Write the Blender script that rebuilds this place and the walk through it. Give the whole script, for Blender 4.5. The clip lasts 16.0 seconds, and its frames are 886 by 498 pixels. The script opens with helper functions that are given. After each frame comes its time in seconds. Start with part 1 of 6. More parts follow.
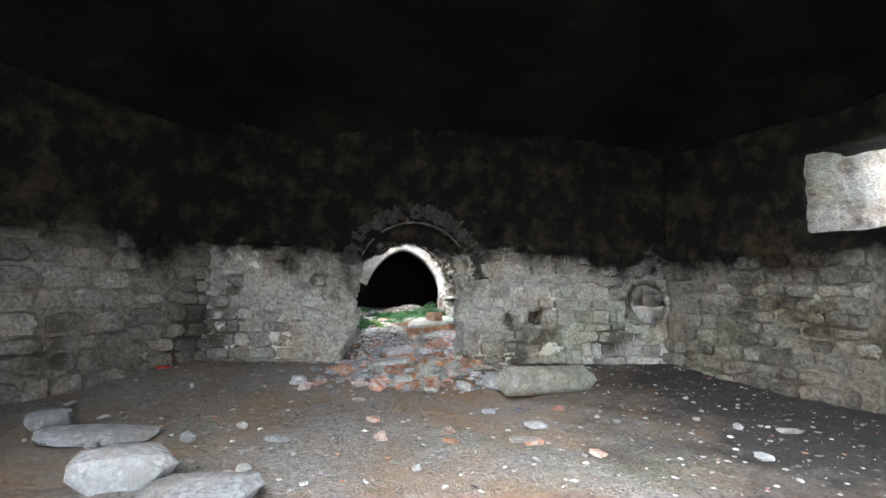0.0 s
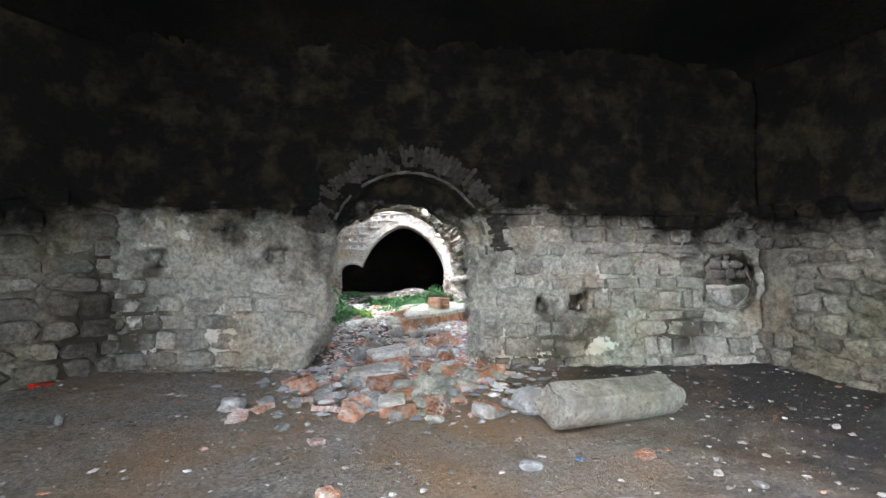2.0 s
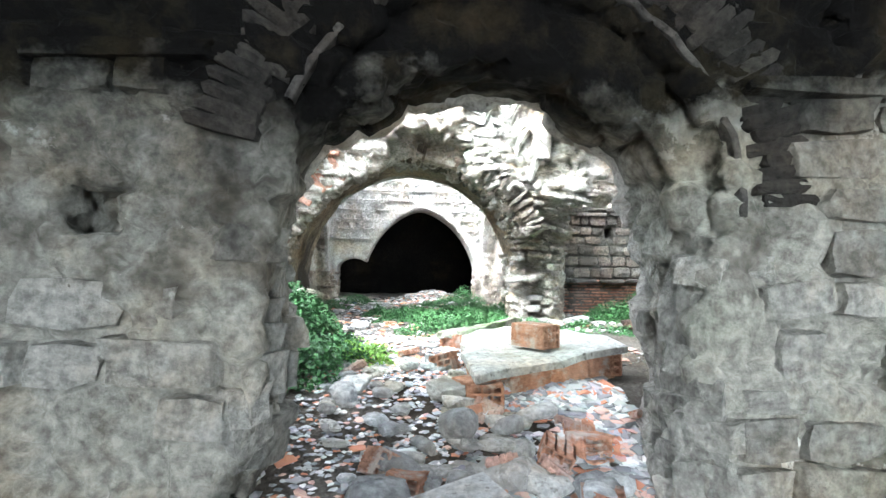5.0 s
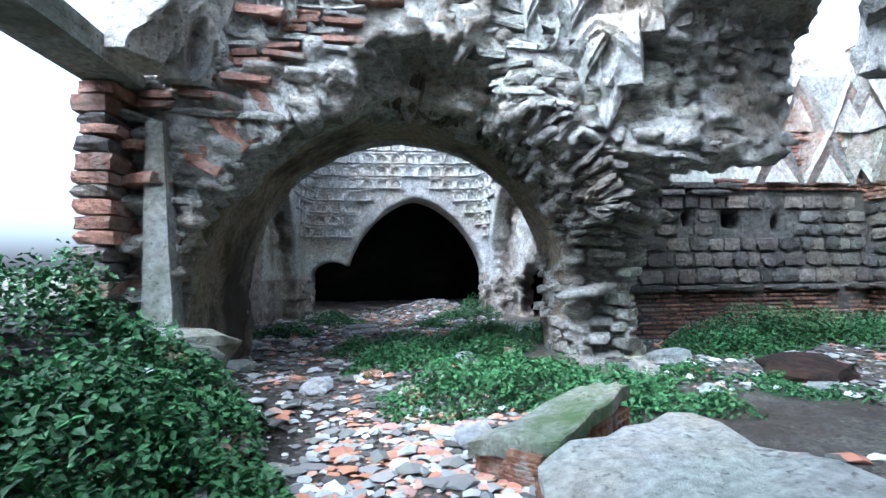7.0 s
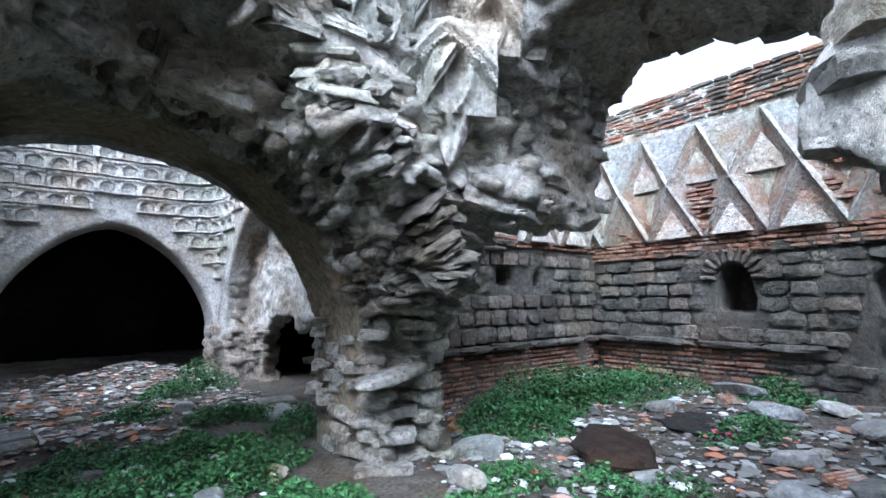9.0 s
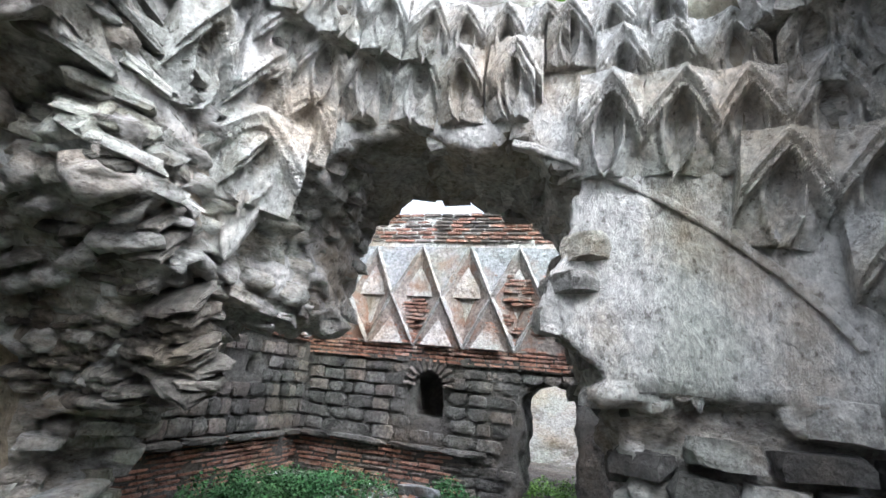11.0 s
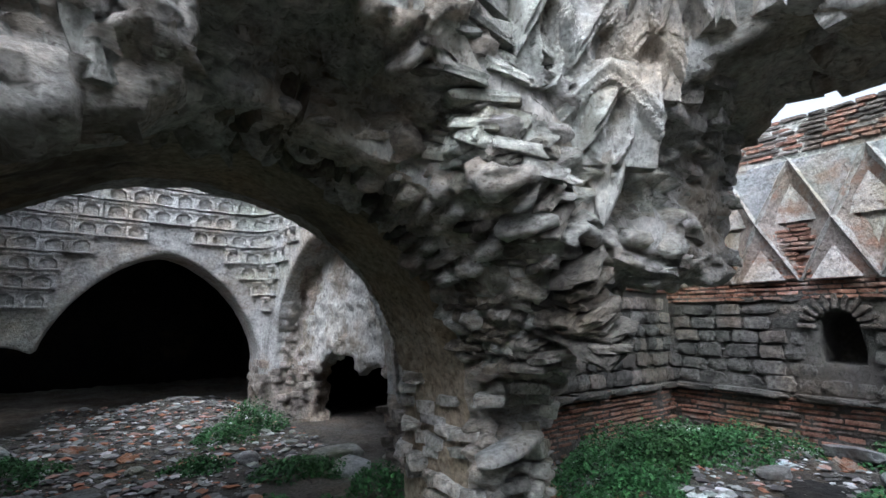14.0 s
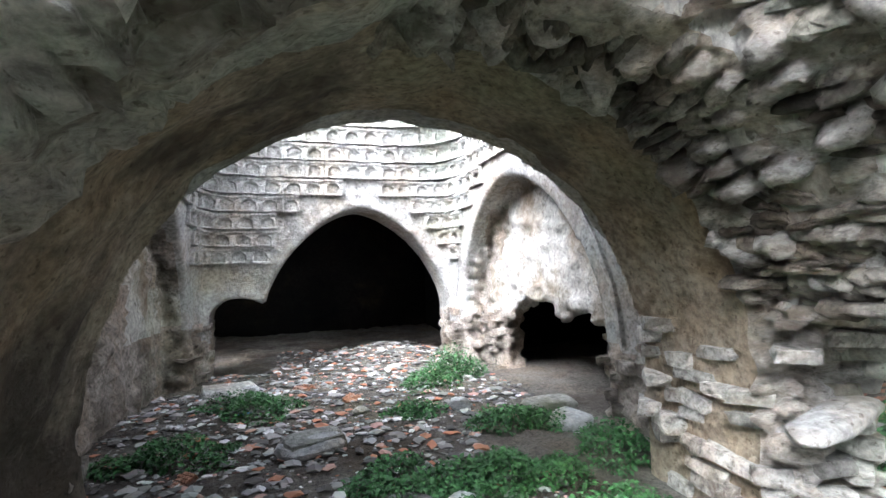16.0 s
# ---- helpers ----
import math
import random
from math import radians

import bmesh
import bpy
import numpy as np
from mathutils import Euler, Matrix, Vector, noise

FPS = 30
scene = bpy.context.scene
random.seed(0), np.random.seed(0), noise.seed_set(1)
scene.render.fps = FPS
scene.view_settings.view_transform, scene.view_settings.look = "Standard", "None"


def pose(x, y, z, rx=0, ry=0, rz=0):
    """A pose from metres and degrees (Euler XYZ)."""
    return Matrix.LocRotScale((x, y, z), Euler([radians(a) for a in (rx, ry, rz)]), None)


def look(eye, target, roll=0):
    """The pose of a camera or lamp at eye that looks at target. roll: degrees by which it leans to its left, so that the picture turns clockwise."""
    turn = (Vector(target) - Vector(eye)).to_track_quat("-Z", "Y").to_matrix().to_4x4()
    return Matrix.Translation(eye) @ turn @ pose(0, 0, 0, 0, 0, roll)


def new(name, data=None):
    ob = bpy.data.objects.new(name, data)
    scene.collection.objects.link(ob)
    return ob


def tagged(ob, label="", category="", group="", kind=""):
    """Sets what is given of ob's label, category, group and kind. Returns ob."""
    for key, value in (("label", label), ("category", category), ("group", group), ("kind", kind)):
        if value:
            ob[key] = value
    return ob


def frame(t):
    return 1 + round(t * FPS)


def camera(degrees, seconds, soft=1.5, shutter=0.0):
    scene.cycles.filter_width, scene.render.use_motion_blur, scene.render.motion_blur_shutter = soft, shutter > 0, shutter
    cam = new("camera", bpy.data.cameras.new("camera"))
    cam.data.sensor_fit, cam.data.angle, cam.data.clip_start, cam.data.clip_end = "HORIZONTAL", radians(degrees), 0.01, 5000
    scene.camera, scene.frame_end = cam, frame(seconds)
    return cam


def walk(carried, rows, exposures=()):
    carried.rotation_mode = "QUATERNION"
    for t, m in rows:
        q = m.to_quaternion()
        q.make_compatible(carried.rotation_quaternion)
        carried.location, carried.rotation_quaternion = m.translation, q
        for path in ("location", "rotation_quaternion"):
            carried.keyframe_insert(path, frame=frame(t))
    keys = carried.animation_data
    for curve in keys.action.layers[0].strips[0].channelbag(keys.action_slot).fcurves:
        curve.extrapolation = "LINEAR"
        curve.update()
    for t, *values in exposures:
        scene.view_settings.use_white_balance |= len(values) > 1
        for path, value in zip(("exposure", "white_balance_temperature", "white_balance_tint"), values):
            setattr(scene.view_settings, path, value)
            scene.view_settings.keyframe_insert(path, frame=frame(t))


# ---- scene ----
cam = camera(84.8, 16.0)
PATH = [
    (0, (-0.299, -8.949, 1.533), (-0.089, -6.968, 1.704), 1.1),
    (0.5, (-0.185, -8.399, 1.547), (0.005, -6.413, 1.686), 1.7),
    (1, (-0.111, -7.756, 1.514), (0.061, -5.769, 1.653), 1.1),
    (1.5, (-0.065, -7.058, 1.478), (0.127, -5.07, 1.589), 0.2),
    (2, (-0.023, -6.354, 1.44), (0.164, -4.366, 1.544), 0.1),
    (2.5, (-0.02, -5.605, 1.396), (0.144, -3.615, 1.514), -0.3),
    (3, (-0.089, -4.855, 1.382), (0.085, -2.866, 1.503), -0.7),
    (3.5, (-0.057, -4.029, 1.374), (0.081, -2.037, 1.481), -0.4),
    (4, (-0.153, -3.3, 1.351), (-0.002, -1.31, 1.475), 0.1),
    (4.3, (-0.197, -2.909, 1.401), (-0.041, -0.917, 1.504), -0.3),
    (4.5, (-0.313, -2.61, 1.381), (-0.123, -0.622, 1.488), 0.2),
    (5, (-0.365, -2.0, 1.433), (-0.191, -0.01, 1.529), 0.8),
    (5.2, (-0.408, -1.75, 1.444), (-0.242, 0.241, 1.539), 1.1),
    (6.3, (-0.37, -0.25, 1.68), (-0.18, 1.74, 1.77), -0.3),
    (7.3, (-0.302, 1.154, 1.547), (-0.064, 3.138, 1.634), -1.3),
    (7.5, (-0.307, 1.314, 1.577), (0.022, 3.285, 1.663), -1.2),
    (8, (-0.349, 1.705, 1.687), (0.292, 3.596, 1.816), -1.1),
    (8.2, (-0.351, 1.779, 1.695), (0.417, 3.619, 1.854), -0.2),
    (8.5, (-0.36, 2.013, 1.755), (0.612, 3.75, 1.95), -1.2),
    (9, (-0.375, 2.267, 1.916), (0.849, 3.836, 2.122), -0.8),
    (9.5, (-0.458, 2.489, 2.051), (0.99, 3.849, 2.286), 0.4),
    (10, (-0.54, 2.585, 2.137), (1.104, 3.678, 2.454), 2.3),
    (10.2, (-0.549, 2.617, 2.136), (1.154, 3.598, 2.506), 3.3),
    (12.3, (-0.813, 2.581, 2.25), (1.067, 2.886, 2.86), 6.3),
    (12.5, (-0.807, 2.593, 2.243), (1.066, 2.997, 2.816), 5.8),
    (13, (-0.848, 2.715, 2.208), (0.943, 3.475, 2.672), 4.8),
    (13.4, (-0.786, 2.854, 2.203), (0.85, 3.933, 2.604), 3.7),
    (13.5, (-0.785, 2.902, 2.204), (0.794, 4.068, 2.588), 2.2),
    (14, (-0.772, 2.934, 2.19), (0.397, 4.531, 2.481), 0.1),
    (14.5, (-0.837, 2.955, 2.139), (-0.017, 4.767, 2.346), -1.2),
    (15, (-0.805, 3.141, 2.14), (-0.134, 5.018, 2.296), -2.0),
    (15.2, (-0.811, 3.215, 2.153), (-0.157, 5.099, 2.315), -0.9),
    (15.5, (-0.873, 3.377, 2.161), (-0.242, 5.27, 2.297), -1.9),
    (16, (-0.906, 3.674, 2.121), (-0.306, 5.579, 2.216), -1.8),
]
EXPOSURES = [(0, 3.0, 5950, 9), (1.5, 3.2, 6050, 11), (3.0, 3.38, 5900, 8), (4.0, 3.6, 5900, 7), (5.0, 3.8, 5850, 5), (6.2, 3.0, 5430, 6), (7.3, 2.2, 4900, 5), (8.0, 2.05, 5050, 7), (9, 2.05, 5180, 9), (10.2, 2.05, 5650, 10), (12.5, 1.65, 5670, 9), (13.5, 1.4, 5620, 9), (14.0, 1.45, 5520, 9), (14.5, 2.0, 5570, 10), (15.0, 2.55, 5620, 10), (16, 3.3, 5820, 10)]
walk(cam, [(t, look(eye, target, roll)) for t, eye, target, roll in PATH], EXPOSURES)

# ---- world and sun: a bright overcast day ----
world = bpy.data.worlds.new("world")
scene.world = world
world.use_nodes = True
wn, wl = world.node_tree.nodes, world.node_tree.links
sky = wn.new("ShaderNodeTexSky")
sky.sky_type, sky.sun_disc = "NISHITA", False
sky.sun_elevation, sky.sun_rotation = radians(48), radians(225)
sky.dust_density, sky.ozone_density = 6.0, 0.6
pale = wn.new("ShaderNodeHueSaturation")
pale.inputs["Saturation"].default_value = 0.22
wl.new(sky.outputs[0], pale.inputs["Color"])
wl.new(pale.outputs[0], wn["Background"].inputs[0])
wn["Background"].inputs[1].default_value = 0.15
sun = new("sun", bpy.data.lights.new("sun", "SUN"))
sun.data.energy, sun.data.angle, sun.data.color = 1.5, radians(75), (1.0, 0.99, 0.97)
sun.matrix_world = look((-8.3, -5.3, 13), (0, 3, 0))


def sky_panel(name, watts, w, h, eye, target):
    """Skylight that enters the dark room through one of its openings."""
    lamp = new(name, bpy.data.lights.new(name, "AREA"))
    lamp.data.shape, lamp.data.size, lamp.data.size_y, lamp.data.energy, lamp.data.color = "RECTANGLE", w, h, watts, (0.93, 0.97, 1.0)
    lamp.matrix_world = look(eye, target)


sky_panel("skylight_back_door", 100, 2.5, 2.5, (0.8, -11.75, 1.4), (0.9, 0.0, 1.4))
sky_panel("skylight_window", 3.5, 1.1, 1.3, (7.85, -3.0, 3.15), (5.4, -2.7, 2.7))

# ---- noise and solid modelling helpers ----
RNG = np.random.default_rng(7)
PERM = RNG.random(65536)


def hashed(i, j, k, salt=0):
    return PERM[(i * 7349 + j * 19333 + k * 31253 + salt * 977) & 65535]


def vnoise(p, salt=0):
    """Smooth noise from -1 to 1 at the points p (n, 3)."""
    b = np.floor(p).astype(np.int64)
    f = p - b
    f = f * f * (3 - 2 * f)
    out = 0
    for dx in (0, 1):
        for dy in (0, 1):
            for dz in (0, 1):
                w = (f[:, 0] if dx else 1 - f[:, 0]) * (f[:, 1] if dy else 1 - f[:, 1]) * (f[:, 2] if dz else 1 - f[:, 2])
                out = out + w * hashed(b[:, 0] + dx, b[:, 1] + dy, b[:, 2] + dz, salt)
    return out * 2 - 1


def fbm(p, octaves=3, salt=0):
    total, amp = 0, 1.0
    for o in range(octaves):
        total = total + amp * vnoise(p * 2**o, salt + o)
        amp *= 0.5
    return total


def cells(p, salt=0):
    """Distances to the nearest and second nearest seed, and a random value of the nearest cell."""
    b = np.floor(p).astype(np.int64)
    d1, d2, own = np.full(len(p), 9.0), np.full(len(p), 9.0), np.zeros(len(p))
    for dx in (-1, 0, 1):
        for dy in (-1, 0, 1):
            for dz in (-1, 0, 1):
                c = b + (dx, dy, dz)
                seed = c + 0.5 + 0.7 * (np.stack([hashed(*c.T, salt + s) for s in (1, 2, 3)], 1) - 0.5)
                d = np.linalg.norm(p - seed, axis=1)
                near = d < d1
                d2 = np.where(near, d1, np.minimum(d2, d))
                own = np.where(near, hashed(*c.T, salt + 4), own)
                d1 = np.where(near, d, d1)
    return d1, d2, own


def surface(fn, lo, hi, res):
    """Surface nets: the zero surface of fn (negative inside) on a grid. Returns vertices, quads."""
    axes = [np.arange(a, b + res, res) for a, b in zip(lo, hi)]
    shape = tuple(len(a) for a in axes)
    grid = np.stack(np.meshgrid(*axes, indexing="ij"), -1).reshape(-1, 3)
    f = fn(grid).reshape(shape)
    f[0], f[-1], f[:, 0], f[:, -1], f[:, :, 0], f[:, :, -1] = (np.abs(s) + 1e-3 for s in (f[0], f[-1], f[:, 0], f[:, -1], f[:, :, 0], f[:, :, -1]))
    n = tuple(s - 1 for s in shape)
    total, count = np.zeros(n + (3,)), np.zeros(n)
    corners = [(a, b, c) for a in (0, 1) for b in (0, 1) for c in (0, 1)]
    pick = lambda o: f[o[0]:o[0] + n[0], o[1]:o[1] + n[1], o[2]:o[2] + n[2]]
    for o in corners:
        for ax in range(3):
            if o[ax]:
                continue
            q = list(o)
            q[ax] = 1
            fa, fb = pick(o), pick(q)
            cross = (fa < 0) != (fb < 0)
            t = np.where(cross, fa / np.where(cross, fa - fb, 1), 0)
            pos = np.zeros(n + (3,)) + np.array(o, float)
            pos[..., ax] = t
            total += pos * cross[..., None]
            count += cross
    used = count > 0
    index = np.full(n, -1)
    index[used] = np.arange(used.sum())
    where = np.argwhere(used)
    verts = np.array(lo) + (where + total[used] / count[used][:, None]) * res
    quads = []
    for ax in range(3):
        u, v = [(1, 2), (2, 0), (0, 1)][ax]
        a = [slice(1, -1)] * 3
        a[ax] = slice(0, -1)
        b = list(a)
        b[ax] = slice(1, None)
        fa, fb = f[tuple(a)], f[tuple(b)]
        e = np.argwhere((fa < 0) != (fb < 0))
        if not len(e):
            continue
        inside = fa[tuple(e.T)] < 0
        base = e + 1
        base[:, ax] = e[:, ax]
        du, dv = np.eye(3, dtype=int)[u], np.eye(3, dtype=int)[v]
        ids = [index[tuple((base - s).T)] for s in (0 * du, du, du + dv, dv)]
        q = np.stack(ids, 1)
        q[inside] = q[inside][:, ::-1]
        quads.append(q[:, ::-1])
    return verts, np.concatenate(quads)


def normals_of(v, q):
    fnorm = np.cross(v[q[:, 2]] - v[q[:, 0]], v[q[:, 3]] - v[q[:, 1]])
    n = np.zeros_like(v)
    for c in range(4):
        np.add.at(n, q[:, c], fnorm)
    return n / (np.linalg.norm(n, axis=1)[:, None] + 1e-9)


def mesh_from(name, verts, faces, mats, smooth=True):
    me = bpy.data.meshes.new(name)
    me.from_pydata(np.asarray(verts).tolist(), [], np.asarray(faces).tolist() if isinstance(faces, np.ndarray) else faces)
    for m in mats if isinstance(mats, (list, tuple)) else [mats]:
        me.materials.append(m)
    if smooth:
        me.polygons.foreach_set("use_smooth", [True] * len(me.polygons))
    me.update()
    return me


def solid(name, fn, lo, hi, res, mat, relief=None, kind="structure", label="", category="", slot=None):
    """A structure from a signed distance, with relief(points, normals) pushed along its normals."""
    v, q = surface(fn, lo, hi, res)
    if relief is not None:
        n = normals_of(v, q)
        d = relief(v, n)
        v = v + (n * d[:, None] if d.ndim == 1 else d)
    me = mesh_from(name, v, q, mat)
    if slot is not None:
        mid = v[q].mean(1)
        me.polygons.foreach_set("material_index", slot(mid, normals_of(v, q)[q].mean(1)).astype(np.int32))
    ob = new(name, me)
    return tagged(ob, label, category, kind=kind)


def box_sd(p, lo, hi):
    c, h = (np.array(lo) + hi) / 2, (np.array(hi) - np.array(lo)) / 2
    d = np.abs(p - c) - h
    return np.linalg.norm(np.maximum(d, 0), axis=1) + np.minimum(d.max(1), 0)


def arch_sd(u, z, uc, half, spring, rise, floor=-2.0, power=2.0):
    """Signed distance (rough) of an arched opening in the plane of u and z; power under 2 makes it pointed."""
    up = np.maximum(z - spring, 0) / rise
    r = ((np.abs(u - uc) / half) ** power + up**power) ** (1 / power)
    return np.maximum((r - 1) * np.minimum(half, rise), floor - z)


def rubble(scale=(4.5, 4.5, 9.0), depth=0.05, grit=0.02, salt=0, joint=0.22):
    """Relief of uneven flat stones with recessed joints."""
    def relief(v, n):
        warp = v + 0.05 * np.stack([vnoise(v * 3, salt + 20 + k) for k in range(3)], 1)
        d1, d2, own = cells(warp * np.array(scale), salt)
        edge = np.clip((d2 - d1) / joint, 0, 1)
        edge = edge * edge * (3 - 2 * edge)
        return depth * (edge - 0.6) + depth * 1.2 * (own - 0.5) * edge + grit * fbm(v * 9, 3, salt + 40) + 0.025 * fbm(v * 2.2, 2, salt + 50)
    return relief


def plain(grit=0.01, wave=0.03, salt=0):
    return lambda v, n: grit * fbm(v * 9, 3, salt) + wave * fbm(v * 1.6, 2, salt + 9)


# ---- materials ----
def material(name, low, high, rough=0.9, scale=6.0, stain=None, stain_scale=0.8, stain_at=(0.45, 0.65), spots=None, spot_scale=3.0, spot_at=(0.6, 0.68), bump=0.4, fine=60.0, per=0.0, spec=0.3, squash=(1, 1, 1), soot=None, tint=(1.0, 0.88, 0.75), pits=26.0, dark_right=None):
    """A mottled mineral surface: two tones, large stains, patches, per-piece variation and fine relief."""
    m = bpy.data.materials.new(name)
    m.use_nodes = True
    nt = m.node_tree
    b = nt.nodes["Principled BSDF"]
    b.inputs["Roughness"].default_value = rough
    b.inputs["Specular IOR Level"].default_value = spec
    geo = nt.nodes.new("ShaderNodeNewGeometry")
    sq = nt.nodes.new("ShaderNodeVectorMath")
    sq.operation = "MULTIPLY"
    sq.inputs[1].default_value = squash
    nt.links.new(geo.outputs["Position"], sq.inputs[0])

    def noise_node(s, detail=6.0, rgh=0.6):
        n = nt.nodes.new("ShaderNodeTexNoise")
        n.inputs["Scale"].default_value, n.inputs["Detail"].default_value, n.inputs["Roughness"].default_value = s, detail, rgh
        nt.links.new(sq.outputs[0], n.inputs["Vector"])
        return n.outputs["Fac"]

    def ramp(src, a, c):
        r = nt.nodes.new("ShaderNodeMapRange")
        r.inputs["From Min"].default_value, r.inputs["From Max"].default_value = a, c
        nt.links.new(src, r.inputs["Value"])
        return r.outputs["Result"]

    def mix(fac, a, c, kind="MIX"):
        n = nt.nodes.new("ShaderNodeMix")
        n.data_type, n.blend_type = "RGBA", kind
        for sock, val in ((n.inputs["Factor"], fac), (n.inputs[6], a), (n.inputs[7], c)):
            if isinstance(val, (tuple, float, int)):
                sock.default_value = (*val, 1) if isinstance(val, tuple) else val
            else:
                nt.links.new(val, sock)
        return n.outputs[2]

    col = mix(ramp(noise_node(scale), 0.3, 0.7), low, high)
    col = mix(0.5, col, mix(ramp(noise_node(scale * 3.3, 7, 0.68), 0.36, 0.64), tuple(0.4 * v for v in low), tuple(min(0.9, 1.3 * v) for v in high)))
    if stain:
        col = mix(ramp(noise_node(stain_scale, 5, 0.65), *stain_at), col, stain)
    if spots:
        col = mix(ramp(noise_node(spot_scale, 7, 0.7), *spot_at), col, spots)
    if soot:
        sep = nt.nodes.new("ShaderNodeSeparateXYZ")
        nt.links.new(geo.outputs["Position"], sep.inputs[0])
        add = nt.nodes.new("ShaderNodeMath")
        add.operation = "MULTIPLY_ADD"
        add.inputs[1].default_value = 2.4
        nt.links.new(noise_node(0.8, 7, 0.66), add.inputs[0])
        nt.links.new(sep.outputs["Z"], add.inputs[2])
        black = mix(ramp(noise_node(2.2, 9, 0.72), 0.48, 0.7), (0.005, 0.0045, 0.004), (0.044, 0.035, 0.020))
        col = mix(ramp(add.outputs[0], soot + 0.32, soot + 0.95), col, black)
    # Darkens the colour towards +x, with an edge broken up by noise.
    if dark_right:
        sx = nt.nodes.new("ShaderNodeSeparateXYZ")
        nt.links.new(geo.outputs["Position"], sx.inputs[0])
        lean = nt.nodes.new("ShaderNodeMath")
        lean.operation = "MULTIPLY_ADD"
        lean.inputs[1].default_value = 0.13
        nt.links.new(sx.outputs["X"], lean.inputs[0])
        nt.links.new(noise_node(0.6, 7, 0.66), lean.inputs[2])
        col = mix(ramp(lean.outputs[0], 0.70, 1.0), col, dark_right)
    if tint:
        col = mix(ramp(noise_node(1.3, 6, 0.65), 0.46, 0.66), col, mix(1.0, col, tint, "MULTIPLY"))
        col = mix(ramp(noise_node(0.55, 4, 0.6), 0.5, 0.68), col, mix(1.0, col, (0.88, 0.95, 0.86), "MULTIPLY"))
    if pits:
        col = mix(ramp(noise_node(pits, 3, 0.55), 0.60, 0.70), col, mix(1.0, col, (0.5, 0.48, 0.46), "MULTIPLY"))
    if per:
        info = nt.nodes.new("ShaderNodeObjectInfo")
        hsv = nt.nodes.new("ShaderNodeHueSaturation")
        r = nt.nodes.new("ShaderNodeMapRange")
        r.inputs["To Min"].default_value, r.inputs["To Max"].default_value = 1 - per, 1 + per
        nt.links.new(info.outputs["Random"], r.inputs["Value"])
        nt.links.new(r.outputs["Result"], hsv.inputs["Value"])
        nt.links.new(col, hsv.inputs["Color"])
        col = hsv.outputs[0]
    nt.links.new(col, b.inputs["Base Color"])
    bp = nt.nodes.new("ShaderNodeBump")
    bp.inputs["Strength"].default_value, bp.inputs["Distance"].default_value = min(1.0, bump * 2.2), 0.045
    both = nt.nodes.new("ShaderNodeMath")
    both.operation = "MULTIPLY_ADD"
    both.inputs[1].default_value = 1.6
    nt.links.new(noise_node(fine * 0.3, 9, 0.72), both.inputs[0])
    nt.links.new(noise_node(fine, 8, 0.7), both.inputs[2])
    nt.links.new(both.outputs[0], bp.inputs["Height"])
    nt.links.new(bp.outputs[0], b.inputs["Normal"])
    return m


# Soot of the domed vault; the same black paints the shade of two unlit rooms.
SOOT_SHADE = material("soot", (0.003, 0.003, 0.003), (0.014, 0.012, 0.010), stain=(0.030, 0.022, 0.013), stain_scale=0.9, stain_at=(0.55, 0.72), spots=(0.003, 0.003, 0.003), spot_scale=0.6, spot_at=(0.42, 0.6), fine=30, spec=0.1)
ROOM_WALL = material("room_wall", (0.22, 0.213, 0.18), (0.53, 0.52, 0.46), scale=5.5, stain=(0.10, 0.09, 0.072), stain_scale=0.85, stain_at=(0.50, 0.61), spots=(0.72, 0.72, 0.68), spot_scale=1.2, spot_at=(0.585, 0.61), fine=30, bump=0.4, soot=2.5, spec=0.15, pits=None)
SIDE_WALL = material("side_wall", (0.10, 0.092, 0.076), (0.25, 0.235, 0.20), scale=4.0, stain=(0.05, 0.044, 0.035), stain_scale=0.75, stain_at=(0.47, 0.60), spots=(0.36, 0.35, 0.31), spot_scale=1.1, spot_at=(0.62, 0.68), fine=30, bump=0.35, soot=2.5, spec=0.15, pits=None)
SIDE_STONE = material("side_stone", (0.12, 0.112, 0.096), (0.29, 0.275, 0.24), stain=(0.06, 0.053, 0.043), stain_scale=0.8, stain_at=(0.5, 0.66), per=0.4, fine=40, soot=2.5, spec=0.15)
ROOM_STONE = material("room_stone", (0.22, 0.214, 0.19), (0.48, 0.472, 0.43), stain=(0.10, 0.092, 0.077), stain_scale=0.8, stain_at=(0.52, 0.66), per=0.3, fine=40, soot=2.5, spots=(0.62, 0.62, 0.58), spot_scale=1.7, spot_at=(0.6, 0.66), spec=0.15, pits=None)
ROOM_FLOOR = material("room_floor", (0.14, 0.132, 0.122), (0.34, 0.325, 0.30), stain=(0.26, 0.19, 0.125), stain_scale=0.35, stain_at=(0.42, 0.62), fine=45, bump=0.8, scale=9, dark_right=(0.055, 0.053, 0.053), spec=0.15)
RUBBLE = material("rubble_stone", (0.24, 0.226, 0.205), (0.56, 0.54, 0.50), stain=(0.13, 0.11, 0.088), stain_scale=1.6, stain_at=(0.52, 0.68), spots=(0.48, 0.46, 0.43), spot_scale=4, spot_at=(0.6, 0.72), fine=40, squash=(1, 1, 1.8))
PLASTER = material("old_plaster", (0.41, 0.392, 0.362), (0.66, 0.64, 0.60), stain=(0.20, 0.175, 0.142), stain_scale=1.3, stain_at=(0.5, 0.70), spots=(0.17, 0.155, 0.135), spot_scale=3.2, spot_at=(0.6, 0.66), fine=45, squash=(1, 1, 0.75))
